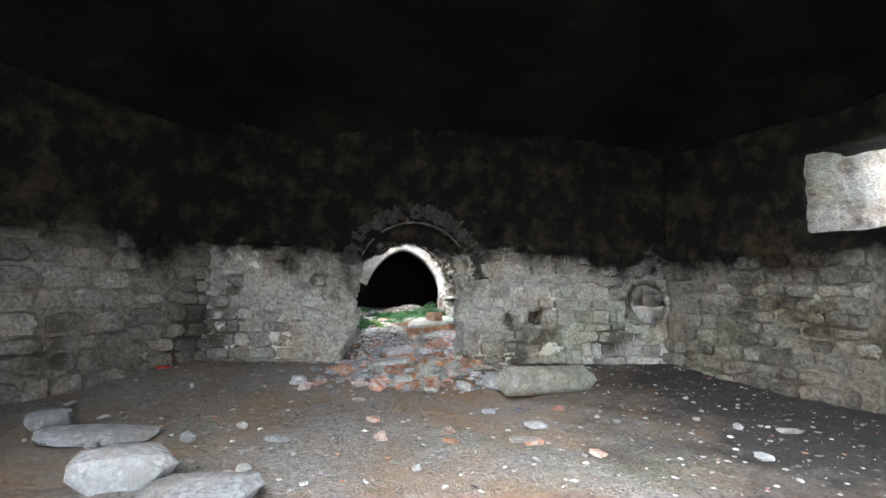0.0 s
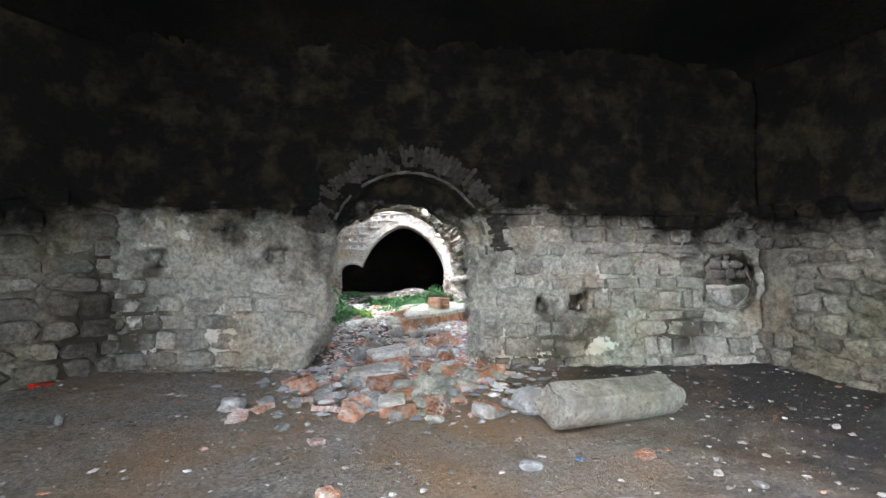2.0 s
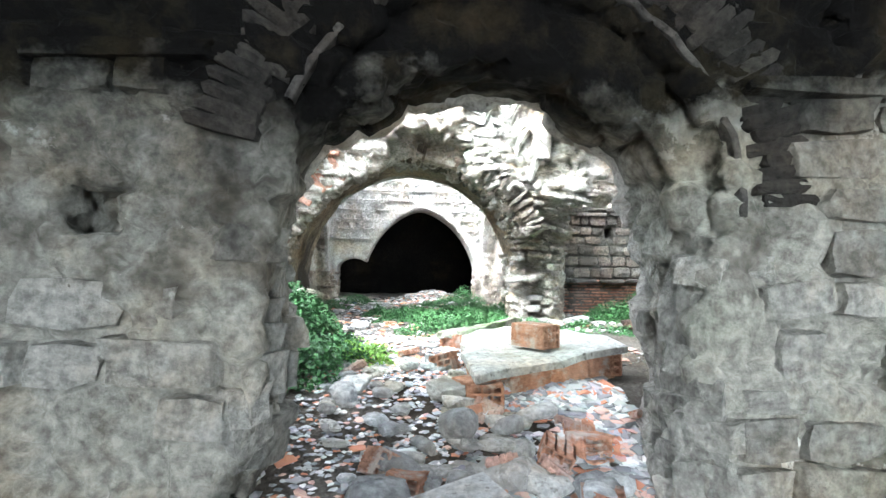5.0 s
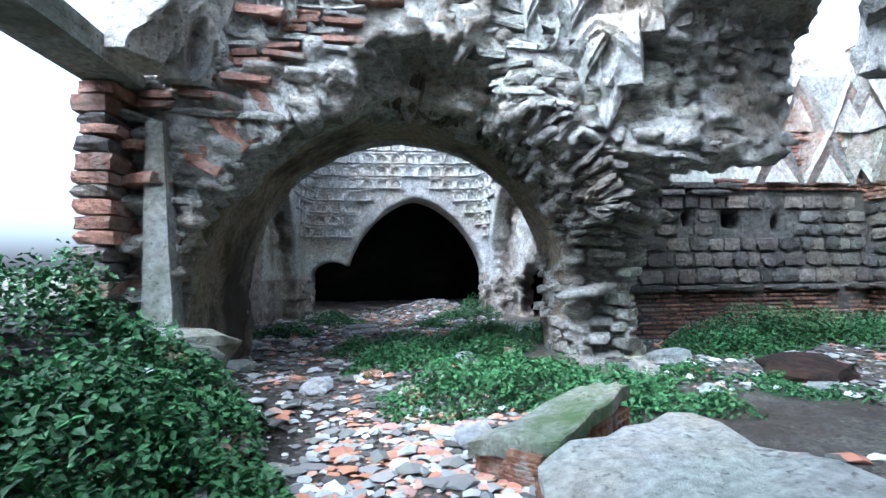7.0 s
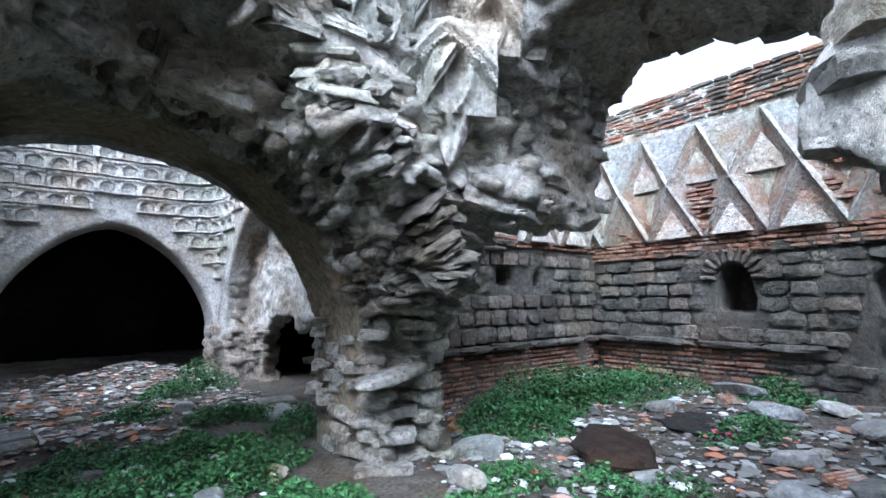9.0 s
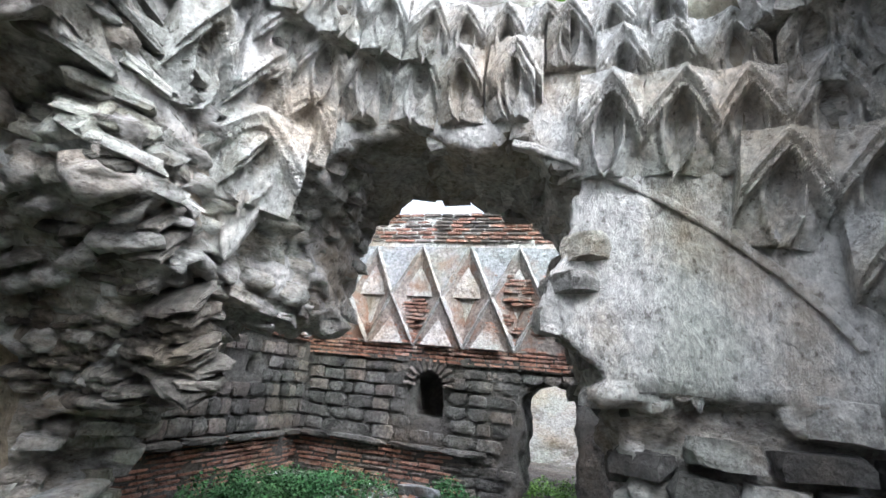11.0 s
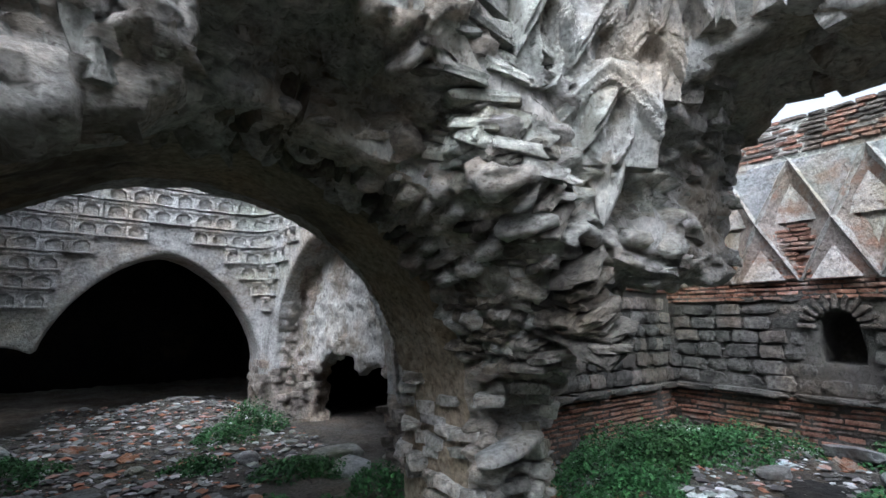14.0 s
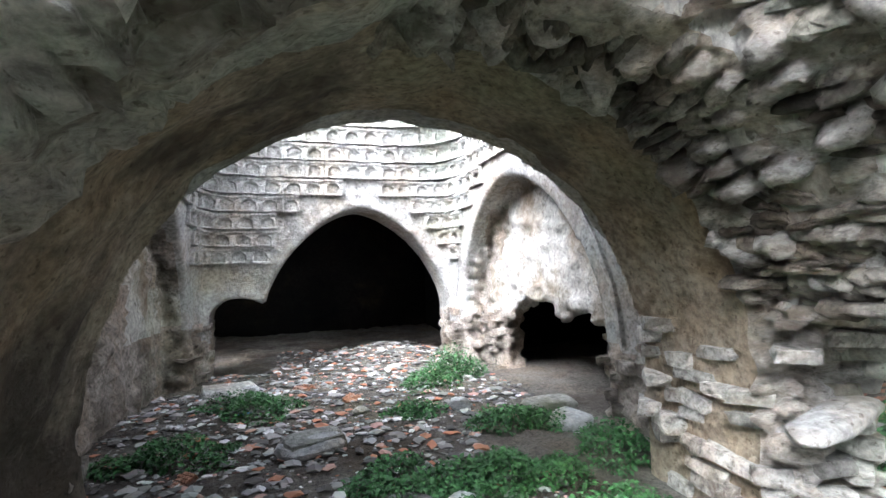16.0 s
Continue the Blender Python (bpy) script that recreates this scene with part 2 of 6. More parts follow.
WHITE_PLASTER = material("white_plaster", (0.30, 0.292, 0.28), (0.54, 0.53, 0.51), stain=(0.18, 0.165, 0.148), stain_scale=1.6, stain_at=(0.52, 0.72), spots=(0.13, 0.12, 0.11), spot_scale=4, spot_at=(0.62, 0.70), fine=45)
STONE = material("grey_stone", (0.055, 0.052, 0.048), (0.165, 0.155, 0.143), stain=(0.042, 0.038, 0.035), stain_scale=2.0, per=0.4, fine=40)
PINK_STONE = material("brown_stone", (0.085, 0.073, 0.066), (0.22, 0.188, 0.168), stain=(0.09, 0.078, 0.068), stain_scale=2.0, per=0.4, fine=40)
MORTAR = material("mortar", (0.05, 0.047, 0.043), (0.14, 0.132, 0.12), stain=(0.08, 0.07, 0.065), fine=50)
BRICK = material("red_brick", (0.20, 0.10, 0.07), (0.36, 0.20, 0.15), stain=(0.3, 0.26, 0.23), stain_scale=4, stain_at=(0.5, 0.7), per=0.35, fine=50)
HOLLOW = material("orange_hollow_brick", (0.42, 0.19, 0.11), (0.58, 0.32, 0.22), stain=(0.58, 0.5, 0.45), stain_scale=7, stain_at=(0.48, 0.62), per=0.3, fine=60, pits=None)
CONCRETE = material("pale_concrete", (0.5, 0.5, 0.49), (0.7, 0.7, 0.69), stain=(0.33, 0.32, 0.3), stain_scale=2.5, stain_at=(0.55, 0.75), fine=70, per=0.15)
GREY_CONCRETE = material("grey_concrete", (0.26, 0.27, 0.25), (0.42, 0.42, 0.39), stain=(0.16, 0.17, 0.13), stain_scale=2.2, fine=70)
GROUND = material("rubbly_soil", (0.075, 0.067, 0.058), (0.22, 0.20, 0.178), stain=(0.06, 0.05, 0.04), stain_scale=0.8, spots=(0.24, 0.225, 0.205), spot_scale=12, spot_at=(0.6, 0.7), fine=50, bump=0.9, scale=10)
ROCK = material("loose_stone", (0.27, 0.285, 0.30), (0.54, 0.55, 0.555), stain=(0.3, 0.3, 0.295), stain_scale=4, per=0.35, fine=45, pits=None)

# ---- lie of the land ----
def land(p):
    """Height of the ground at plan points (n, 2)."""
    x, y = p[:, 0], p[:, 1]
    s = np.clip((y + 2.6) / 2.8, 0, 1)
    z = 0.22 * s * s * (3 - 2 * s)
    t = np.clip((y - 0.1) / 1.3, 0, 1)
    z = z + (0.66 - 0.22) * t * t * (3 - 2 * t)
    heap = np.exp(-(((x - 0.1) / 0.95) ** 2) - ((y - 0.6) / 0.95) ** 2)
    z = z + 0.04 * heap
    p3 = np.stack([x, y, 0 * x], 1)
    z = z + 0.03 * fbm(p3 * 1.1, 2, 3) + (0.012 + 0.012 * (y > 0)) * fbm(p3 * 6, 2, 5)
    far = np.clip((y - 9.5) / 3.0, 0, 1)
    z = z - 0.12 * far + 0.35 * np.exp(-(((x - 0.6) / 0.9) ** 2) - ((y - 12.3) / 0.9) ** 2)
    left = np.clip((-x - 0.9) / 1.0, 0, 1) * np.exp(-(((y - 3.3) / 1.4) ** 2))
    z = z + 0.7 * left
    side = np.clip((x - 3.5) / 2.0, 0, 1) * (y > 0.5)
    return z + 0.12 * side


def land_at(x, y):
    return float(land(np.array([[x, y]], float))[0])


def ground_sheet(name, x0, x1, y0, y1, step, mat, label, grow=0.0):
    xs, ys = np.arange(x0, x1 + step / 2, step), np.arange(y0, y1 + step / 2, step)
    gx, gy = np.meshgrid(xs, ys, indexing="ij")
    pts = np.stack([gx.ravel(), gy.ravel()], 1)
    v = np.c_[pts, land(pts)]
    i = np.arange(len(xs) * len(ys)).reshape(len(xs), len(ys))
    q = np.stack([i[:-1, :-1], i[1:, :-1], i[1:, 1:], i[:-1, 1:]], -1).reshape(-1, 4)
    return tagged(new(name, mesh_from(name, v, q, mat)), label, "ground", kind="structure")


ground_sheet("floor", -7, 7.5, -12.5, 0.0, 0.06, ROOM_FLOOR, "dark trampled earth floor strewn with small stones")
ground_sheet("ground", -7, 11, 0.0, 18, 0.06, GROUND, "rubble-strewn soil with weeds and burnt patches")
far_ground = tagged(new("ground_far", mesh_from("ground_far", [(-900, -900, -0.6), (900, -900, -0.6), (900, 900, -0.6), (-900, 900, -0.6)], [(0, 1, 2, 3)], GROUND)), "open waste ground running to the horizon", "ground", kind="structure")

# ---- south wall between the dark room and the hall ----
def wall_south_fn(p):
    x, y, z = p.T
    d = box_sd(p, (-4.5, 0.05, -0.5), (7.0, 0.9, 4.6))
    jag = 0.10 * fbm(p * np.array([2.5, 1.2, 2.5]), 2, 11)
    flare = 0.12 * np.clip((y - 0.1) / 0.8, 0, 1)
    hole = arch_sd(x, z, 0.02, 0.96 + flare, 1.45, 1.0, power=2.0) + 0.8 * jag
    hole = np.minimum(hole, np.hypot((x + 0.1) / 1.1, z - 0.2) - 0.95 + jag)
    tympanum = np.maximum(np.maximum(np.hypot(x - 0.12, np.maximum(z - 1.75, 0)) - 1.0, y - 0.2), 1.62 - z) + 0.15 * jag
    d = np.maximum(d, -tympanum)
    gap = np.maximum(np.hypot((x - 4.62 - 0.62 * y) / 0.42, (z - 1.34) / 0.45) * 0.4 - 0.4, -9) + jag * 0.6
    for hx, hz, hw in ((-1.61, 1.67, 0.14), (-3.05, 1.63, 0.13), (1.9, 1.05, 0.09), (2.42, 1.06, 0.15), (1.66, 2.62, 0.05)):
        slot_d = np.maximum(np.maximum(np.abs(x - hx) - hw, np.abs(z - hz) - 0.14), y - 0.45) + jag * 0.12
        d = np.maximum(d, -slot_d)
    return np.maximum(np.maximum(d, -hole), -gap)


solid("wall_south", wall_south_fn, (-6.3, -0.1, -0.6), (7.1, 1.0, 4.7), 0.045, [ROOM_WALL, SOOT_SHADE, PLASTER, RUBBLE], rubble((2.8, 2.8, 4.6), 0.055, 0.022, 5, 0.12),
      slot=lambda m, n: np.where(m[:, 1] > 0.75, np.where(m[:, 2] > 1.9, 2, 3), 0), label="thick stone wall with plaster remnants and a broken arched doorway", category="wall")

# ---- dark room: outer walls and vault ----
ROOM = [(-3.5, 0.06), (-4.35, -1.0), (-5.5, -2.9), (-5.7, -8.0), (-3.8, -11.6), (4.6, -11.6), (6.3, -8.0), (6.2, -2.9), (5.5, -1.2), (5.0, 0.06)]


def edge_frame(a, b):
    a, b = Vector((*a, 0)), Vector((*b, 0))
    along = (b - a).normalized()
    return a, along, Vector((along.y, -along.x, 0)), (b - a).length


def gap_sd(x, y, z):
    """The small breach near the corner of the dark room, which slants outwards through the wall."""
    return np.hypot((x - 4.62 - 0.62 * np.maximum(y, 0)) / 0.42, (z - 1.34) / 0.42) * 0.4 - 0.4


def wall_between(name, a, b, height, thick, mat, label, opening=None, relief=None, res=0.06, slot=None, base=-0.5):
    """A wall on the far side of the line a to b (seen from inside a clockwise room)."""
    o, along, out, length = edge_frame(a, b)

    def fn(p):
        d = box_sd(p, (-0.25, 0.0, base), (length + 0.25, thick, height))
        w = np.array(o) + p[:, :1] * np.array(along) + p[:, 1:2] * np.array(out) + p[:, 2:] * np.array((0, 0, 1))
        d = np.maximum(d, -np.maximum(gap_sd(*w.T) - 0.05, -0.3 - w[:, 1]))
        d = np.maximum(d, -np.maximum(-0.02 - w[:, 1] + 0.05, np.abs(w[:, 0]) - 9)) if a[1] > -1.5 and b[1] > -1.5 and a[0] > 0 else d
        return np.maximum(d, -opening(p)) if opening else d

    v, q = surface(fn, (-0.4, -0.12, base - 0.12), (length + 0.4, thick + 0.12, height + 0.12), res)
    n = normals_of(v, q)
    if relief:
        w = v + np.array([a[0] * 3.1, 0, 0])
        v = v + n * relief(w, n)[:, None]
    world_v = np.array(o) + v[:, :1] * np.array(along) + v[:, 1:2] * np.array(out) + v[:, 2:] * np.array((0, 0, 1))
    me = mesh_from(name, world_v, q[:, ::-1], mat)
    if slot is not None:
        mid = world_v[q].mean(1)
        me.polygons.foreach_set("material_index", slot(mid).astype(np.int32))
    return tagged(new(name, me), label, "wall", kind="structure")


def window_cut(u0, u1, z0, z1):
    return lambda p: np.maximum(np.maximum(np.abs(p[:, 0] - (u0 + u1) / 2) - (u1 - u0) / 2, np.abs(p[:, 2] - (z0 + z1) / 2) - (z1 - z0) / 2), -9)


for i in range(len(ROOM) - 1):
    a, b = ROOM[i + 1], ROOM[i]
    cut = None
    if i == 6:
        cut = window_cut(4.15, 5.6, 2.5, 3.75)
    if i == 7:
        cut = window_cut(-0.6, 0.72, 2.5, 3.75)
    if i == 4:
        cut = window_cut(2.8, 5.4, 0.0, 2.6)
    wall_between("wall_room_%d" % (i + 1), b, a, 4.3, 0.8, [SIDE_WALL, SOOT_SHADE], "rough stone wall blackened by soot above", cut, plain(0.014, 0.02, 60 + i), 0.07)


def vault():
    rings, seg = 22, 96
    poly = [Vector(p) for p in ROOM]
    c = Vector((0.35, -5.6))
    edge = []
    for k in range(seg):
        ang = 2 * math.pi * k / seg
        d = Vector((math.cos(ang), math.sin(ang)))
        best = 99
        for j in range(len(poly)):
            a, b = poly[j], poly[(j + 1) % len(poly)]
            e = b - a
            den = d.x * e.y - d.y * e.x
            if abs(den) > 1e-9:
                w = a - c
                t, s = (w.x * e.y - w.y * e.x) / den, (w.x * d.y - w.y * d.x) / den
                if t > 0 and -1e-6 <= s <= 1 + 1e-6:
                    best = min(best, t)
        edge.append((d, best))
    v = []
    for r in range(rings + 1):
        f = r / rings
        for d, far in edge:
            rad = (far + 0.35) * math.cos(f * math.pi / 2)
            v.append((c.x + d.x * rad, c.y + d.y * rad, 3.8 + 2.1 * math.sin(f * math.pi / 2)))
    v = np.array(v)
    q = [(r * seg + k, (r + 1) * seg + k, (r + 1) * seg + (k + 1) % seg, r * seg + (k + 1) % seg) for r in range(rings) for k in range(seg)]
    mid = v[np.array(q)].mean(1)
    gone = ((mid[:, 0] + 1.6) / 3.6) ** 2 + ((mid[:, 1] + 10.2) / 2.6) ** 2 + 0.25 * fbm(mid * 1.5, 2, 72) < 1
    q = [f for f, g in zip(q, gone) if not g]
    v = v + np.stack([0 * v[:, 0], 0 * v[:, 0], 0.10 * fbm(v * 0.9, 3, 71)], 1)
    return mesh_from("ceiling", v, q, SOOT_SHADE)


solid("window_jamb", lambda p: np.minimum(box_sd(p, (6.05, -2.28, 0.0), (8.0, -1.2, 4.3)), box_sd(p, (6.9, -4.4, 0.0), (8.0, -1.2, 2.42))), (5.9, -4.5, -0.1), (8.1, -1.1, 4.4), 0.06, RUBBLE, rubble((3.2, 3.2, 4.6), 0.05, 0.03, 66, 0.16), label="daylit rubble jamb and sill of the high window", category="window")
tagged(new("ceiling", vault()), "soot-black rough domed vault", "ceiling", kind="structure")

# ---- hall: transition zone, ring and broken drum ----
HC = np.array((0.0, 2.75))


def hall_inside(p, grow=0.0):
    """Negative inside the hall's plan, which turns from a square below to a circle at the ring."""
    f = np.clip((p[:, 2] - 2.5) / 1.75, 0, 1)
    e = 14.0 * (1 - f) ** 1.5 + 2.0
    a, b = 1.87 + grow, 1.72 + grow
    u, w = np.abs(p[:, 0] - HC[0]) / a, np.abs(p[:, 1] - HC[1]) / b
    return ((u**e + w**e) ** (1 / e) - 1) * a


def a2_open(p):
    x, y, z = p.T
    shift = -0.05 * np.clip((6.6 - y) / 2.1, 0, 1)
    low = np.clip((-0.4 - x) / 0.3, 0, 1) * np.clip((5.8 - y) / 1.1, 0, 1)
    return arch_sd(x, z, -0.2 + shift, 1.72 - 0.10 * low, 1.35, 1.77 - 0.25 * low, power=2.0)


def crown_gone(p):
    """The part of the arch's front ring that has dropped out at the crown."""
    x, y, z = p.T
    return np.maximum(np.maximum(a2_open(p) - 0.30, np.abs(x) - 0.62), y - 5.0) + 0.10 * fbm(p * 2.4, 2, 44)


def east_hole(p):
    x, y, z = p.T
    jag = 0.13 * fbm(p * np.array([1.5, 3.0, 3.0]), 2, 31)
    h = arch_sd(y + 0.32 * np.clip((2.55 - z) / 0.5, 0, 1) * (y < 3.66), z, 3.66, 0.86, 3.0, 0.60, power=2.8) + 0.8 * jag
    return h


def robbed(p):
    """The part of the corner pier that has fallen away below the pendentive."""
    x, y, z = p.T
    under = z - (1.72 + (5.45 - y) * 0.92)
    return np.maximum(np.maximum(np.maximum(under, y - 5.5), 4.25 - y), 0.75 - x) + 0.10 * fbm(p * 2.2, 2, 33)


def hall_fn(p):
    x, y, z = p.T
    d = box_sd(p, (-2.3, 0.9, 2.2), (3.0, 5.3, 5.55))
    drum = np.hypot(x - HC[0], (y - HC[1]) * 1.06) - 2.12
    inner = np.where(z > 4.42, drum, hall_inside(p))
    d = np.maximum(d, -inner)
    top = z - (4.95 + 0.35 * fbm(np.stack([x, y, 0 * x], 1) * 0.9, 3, 37) + 0.25 * (np.abs(x) > 1.2))
    d = np.maximum(d, top)
    d = np.maximum(np.maximum(d, -(a2_open(p) + 0.03)), -crown_gone(p))
    d = np.maximum(d, -np.maximum(east_hole(p), 1.2 - x))
    west = np.maximum(np.maximum(np.abs(y - 2.4) - 2.1, z - 3.3), x + 1.0)
    d = np.maximum(d, -west)
    south = np.maximum(np.maximum(np.abs(x) - 1.5, z - 2.9), y - 1.4)
    d = np.maximum(d, -south)
    fallen = np.maximum(3.08 + 0.1 * fbm(p, 2, 38) - z, np.minimum(x + 1.25, np.maximum(y - 1.45, x - 0.3)))
    d = np.maximum(d, -fallen)
    d = np.maximum(d, -np.maximum(2.12 + 0.1 * fbm(p * 2.5, 2, 35) + 0.12 * np.clip((z - 2.9) * 3, 0, 1) - x, 4.72 + 0.06 * vnoise(p * 3, 36) - y))
    return np.maximum(d, -robbed(p))


def mixed_relief(v, n):
    r = rubble((3.4, 3.4, 9.0), 0.07, 0.025, 81)(v, n)
    rough = np.clip(1.6 * fbm(v * 1.1, 2, 82) + 0.2, 0, 1)
    return r * (0.25 + 0.75 * rough)


solid("wall_hall", hall_fn, (-2.85, 0.8, 2.1), (3.1, 5.4, 5.7), 0.05, [PLASTER, RUBBLE], mixed_relief,
      slot=lambda m, n: ((fbm(m * 1.3, 2, 82) > 0.25) | (n[:, 2] < -0.6) | (m[:, 2] > 4.35)).astype(int), label="crumbling upper walls of a roofless domed hall, grey plaster over rubble", category="wall")


def north_fn(p):
    x, y, z = p.T
    d = box_sd(p, (-2.32, 4.46, -0.3), (2.12, 6.62, 4.2))
    d = np.maximum(np.maximum(d, -(a2_open(p) + 0.04 * fbm(p * 3, 2, 41))), -crown_gone(p))
    d = np.maximum(d, -robbed(p))
    right = np.maximum(np.maximum(1.15 - x, y - 5.45), z - 1.9)
    d = np.maximum(d, -right)
    top = z - (4.1 + 0.3 * fbm(p * 1.2, 2, 43))
    return np.maximum(d, top)


def north_relief(v, n):
    r = rubble((3.6, 3.6, 10.0), 0.12, 0.035, 91, 0.3)(v, n)
    under = (a2_open(v) < 0.15) & (v[:, 1] > 4.75) & ((v[:, 0] < -0.6 + 0.3 * vnoise(v * 2, 12)) | (v[:, 1] > 5.7))
    return np.where(under, 0.012 * fbm(v * 6, 3, 93) + 0.02 * fbm(v * 1.5, 2, 94), r)


SOFFIT = material("soffit_plaster", (0.22, 0.18, 0.13), (0.44, 0.37, 0.28), stain=(0.075, 0.062, 0.046), stain_scale=0.9, stain_at=(0.46, 0.62), spots=(0.48, 0.45, 0.4), spot_scale=2.0, spot_at=(0.66, 0.75), fine=40)
solid("wall_north", north_fn, (-2.9, 4.3, -0.4), (2.3, 6.75, 4.5), 0.042, [RUBBLE, SOFFIT], north_relief,
      slot=lambda m, n: ((a2_open(m) < 0.13) & (m[:, 1] > 4.8 + 0.25 * vnoise(m * 2, 3)) & ((m[:, 0] < -0.6 + 0.3 * vnoise(m * 2, 12)) | (m[:, 1] > 5.7))).astype(int), label="massive rubble masonry arch with ragged voussoirs and dark-stained brown soffit", category="arch")


def east_fn(p):
    x, y, z = p.T
    d = box_sd(p, (1.87, 0.9, -0.3), (2.7, 4.2, 2.9))
    d = np.maximum(d, -east_hole(p))
    bite = np.hypot((y - 2.75) / 0.35, (z - 1.55) / 0.5) - 1
    d = np.maximum(d, -0.3 * bite)
    cut = np.maximum(z - (2.14 + 0.1 * vnoise(p * 2.5, 4)), x - (2.0 + 0.12 * vnoise(p * 3, 6)))
    for hy, hz, hw in ((2.1, 2.33, 0.1), (1.81, 2.39, 0.1), (1.42, 2.28, 0.07)):
        d = np.maximum(d, -np.maximum(np.hypot(y - hy, z - hz) - hw, x - 2.25))
    return np.maximum(d, -cut)


solid("wall_east", east_fn, (1.75, 0.8, -0.4), (2.85, 4.7, 3.0), 0.042, [PLASTER, RUBBLE], lambda v, n: np.where(v[:, 2] > 2.25, 0.012 * fbm(v * 5, 3, 7), rubble((3.2, 3.2, 6.0), 0.08, 0.03, 97)(v, n)),
      slot=lambda m, n: ((m[:, 2] < 2.2 + 0.15 * vnoise(m * 2, 9)) | (np.abs(n[:, 0]) < 0.6)).astype(int), label="plastered hall wall with a large ragged breach", category="wall")

# ---- side chamber ----
def chamber_north_fn(p):
    x, y, z = p.T
    d = box_sd(p, (2.0, 6.72, -0.3), (6.6, 7.3, 4.7))
    top = z - (3.35 + 0.95 * np.clip((x - 4.0) / 0.8, 0, 1) + 0.2 * fbm(p * 1.5, 2, 51))
    d = np.maximum(d, top)
    for hx, hz, hw in ((3.5, 2.2, 0.06), (4.1, 2.2, 0.12), (4.75, 2.15, 0.07)):
        d = np.maximum(d, -np.maximum(np.maximum(np.abs(x - hx) - hw, np.abs(z - hz) - 0.1), y - 7.1))
    return d


solid("wall_chamber_north", chamber_north_fn, (1.9, 6.6, -0.4), (6.7, 7.4, 4.85), 0.06, [MORTAR, PLASTER], plain(0.02, 0.03, 3),
      slot=lambda m, n: (m[:, 2] > 2.66).astype(int), label="roughly coursed stone wall with brick bands", category="wall")


def chamber_back_fn(p):
    x, y, z = p.T
    d = box_sd(p, (6.04, 0.6, -0.3), (6.95, 7.3, 4.95))
    d = np.maximum(d, z - (4.66 + 0.09 * fbm(p * 1.6, 2, 53)))
    niche = np.maximum(arch_sd(y, z, 4.75, 0.19, 2.12, 0.19, floor=1.72), x - 6.75)
    d = np.maximum(d, -niche)
    door = arch_sd(y, z, 3.08, 0.36, 2.0, 0.3, floor=-1) + 0.05 * fbm(p * 4, 2, 55)
    return np.maximum(d, -door)


solid("wall_chamber_east", chamber_back_fn, (5.9, 0.5, -0.4), (7.05, 7.4, 5.1), 0.055, [MORTAR, PLASTER], plain(0.02, 0.03, 5),
      slot=lambda m, n: (m[:, 2] > 2.66).astype(int), label="stone wall with brick courses, a small arched niche and folded triangles", category="wall")

# ---- second domed room beyond the arch ----
RC = np.array((-0.2, 9.3))
INNER_STONE = material("inner_bare_stone", (0.17, 0.15, 0.132), (0.40, 0.355, 0.315), stain=(0.10, 0.085, 0.07), stain_scale=1.6, stain_at=(0.5, 0.68), per=0.35, fine=40)


def room2_inside(p):
    f = np.clip((p[:, 2] - 2.0) / 2.9, 0, 1)
    e = 14.0 * (1 - f) ** 1.3 + 2.0
    a, b = 2.08 - 0.15 * f, 2.7 - 0.75 * f
    u, w = np.abs(p[:, 0] - RC[0]) / a, np.abs(p[:, 1] - RC[1]) / b
    return ((u**e + w**e) ** (1 / e) - 1) * a


def a3_open(p):
    x, y, z = p.T
    main = arch_sd(x, z, 0.22, 1.57, 1.5, 1.72, power=1.62)
    small = arch_sd(x, z, -1.7, 0.43, 1.5, 0.3)
    return np.minimum(main, small)


def a5_open(p):
    x, y, z = p.T
    return np.maximum(arch_sd(y, z, 9.55, 1.95, 1.45, 1.92, power=1.75), x - 2.25)


def room2_fn(p):
    x, y, z = p.T
    d = box_sd(p, (-2.9, 6.55, -0.3), (2.6, 12.6, 5.1))
    d = np.maximum(d, -room2_inside(p))
    d = np.maximum(d, -np.maximum(a2_open(p) - 0.02, y - 7.4))
    d = np.maximum(d, -np.maximum(a3_open(p), 10.5 - y))
    d = np.maximum(d, -np.maximum(a5_open(p), 0.5 - x))
    hole = np.maximum(np.hypot((y - 9.3) / 1.35, (z - 0.95) / 0.75) - 1 + 0.2 * fbm(p * 2, 2, 61), 0.5 - x) * 0.5
    d = np.maximum(d, -hole)
    westarch = np.maximum(np.maximum(arch_sd(y, z, 9.3, 1.95, 1.45, 1.9, power=1.75), x + 0.5), -2.62 - x)
    d = np.maximum(d, -westarch)
    top = z - (4.85 + 0.15 * fbm(p * 1.3, 2, 63))
    return np.maximum(d, top)


def room2_relief(v, n):
    low = (v[:, 2] < 1.35 + 0.25 * vnoise(v * 1.5, 4)) | (np.abs(v[:, 0] + 0.2) > 2.2)
    return np.where(low, rubble((3.2, 3.2, 8.0), 0.05, 0.02, 99)(v, n), 0.006 * fbm(v * 7, 2, 98) + 0.012 * fbm(v * 1.5, 2, 97))


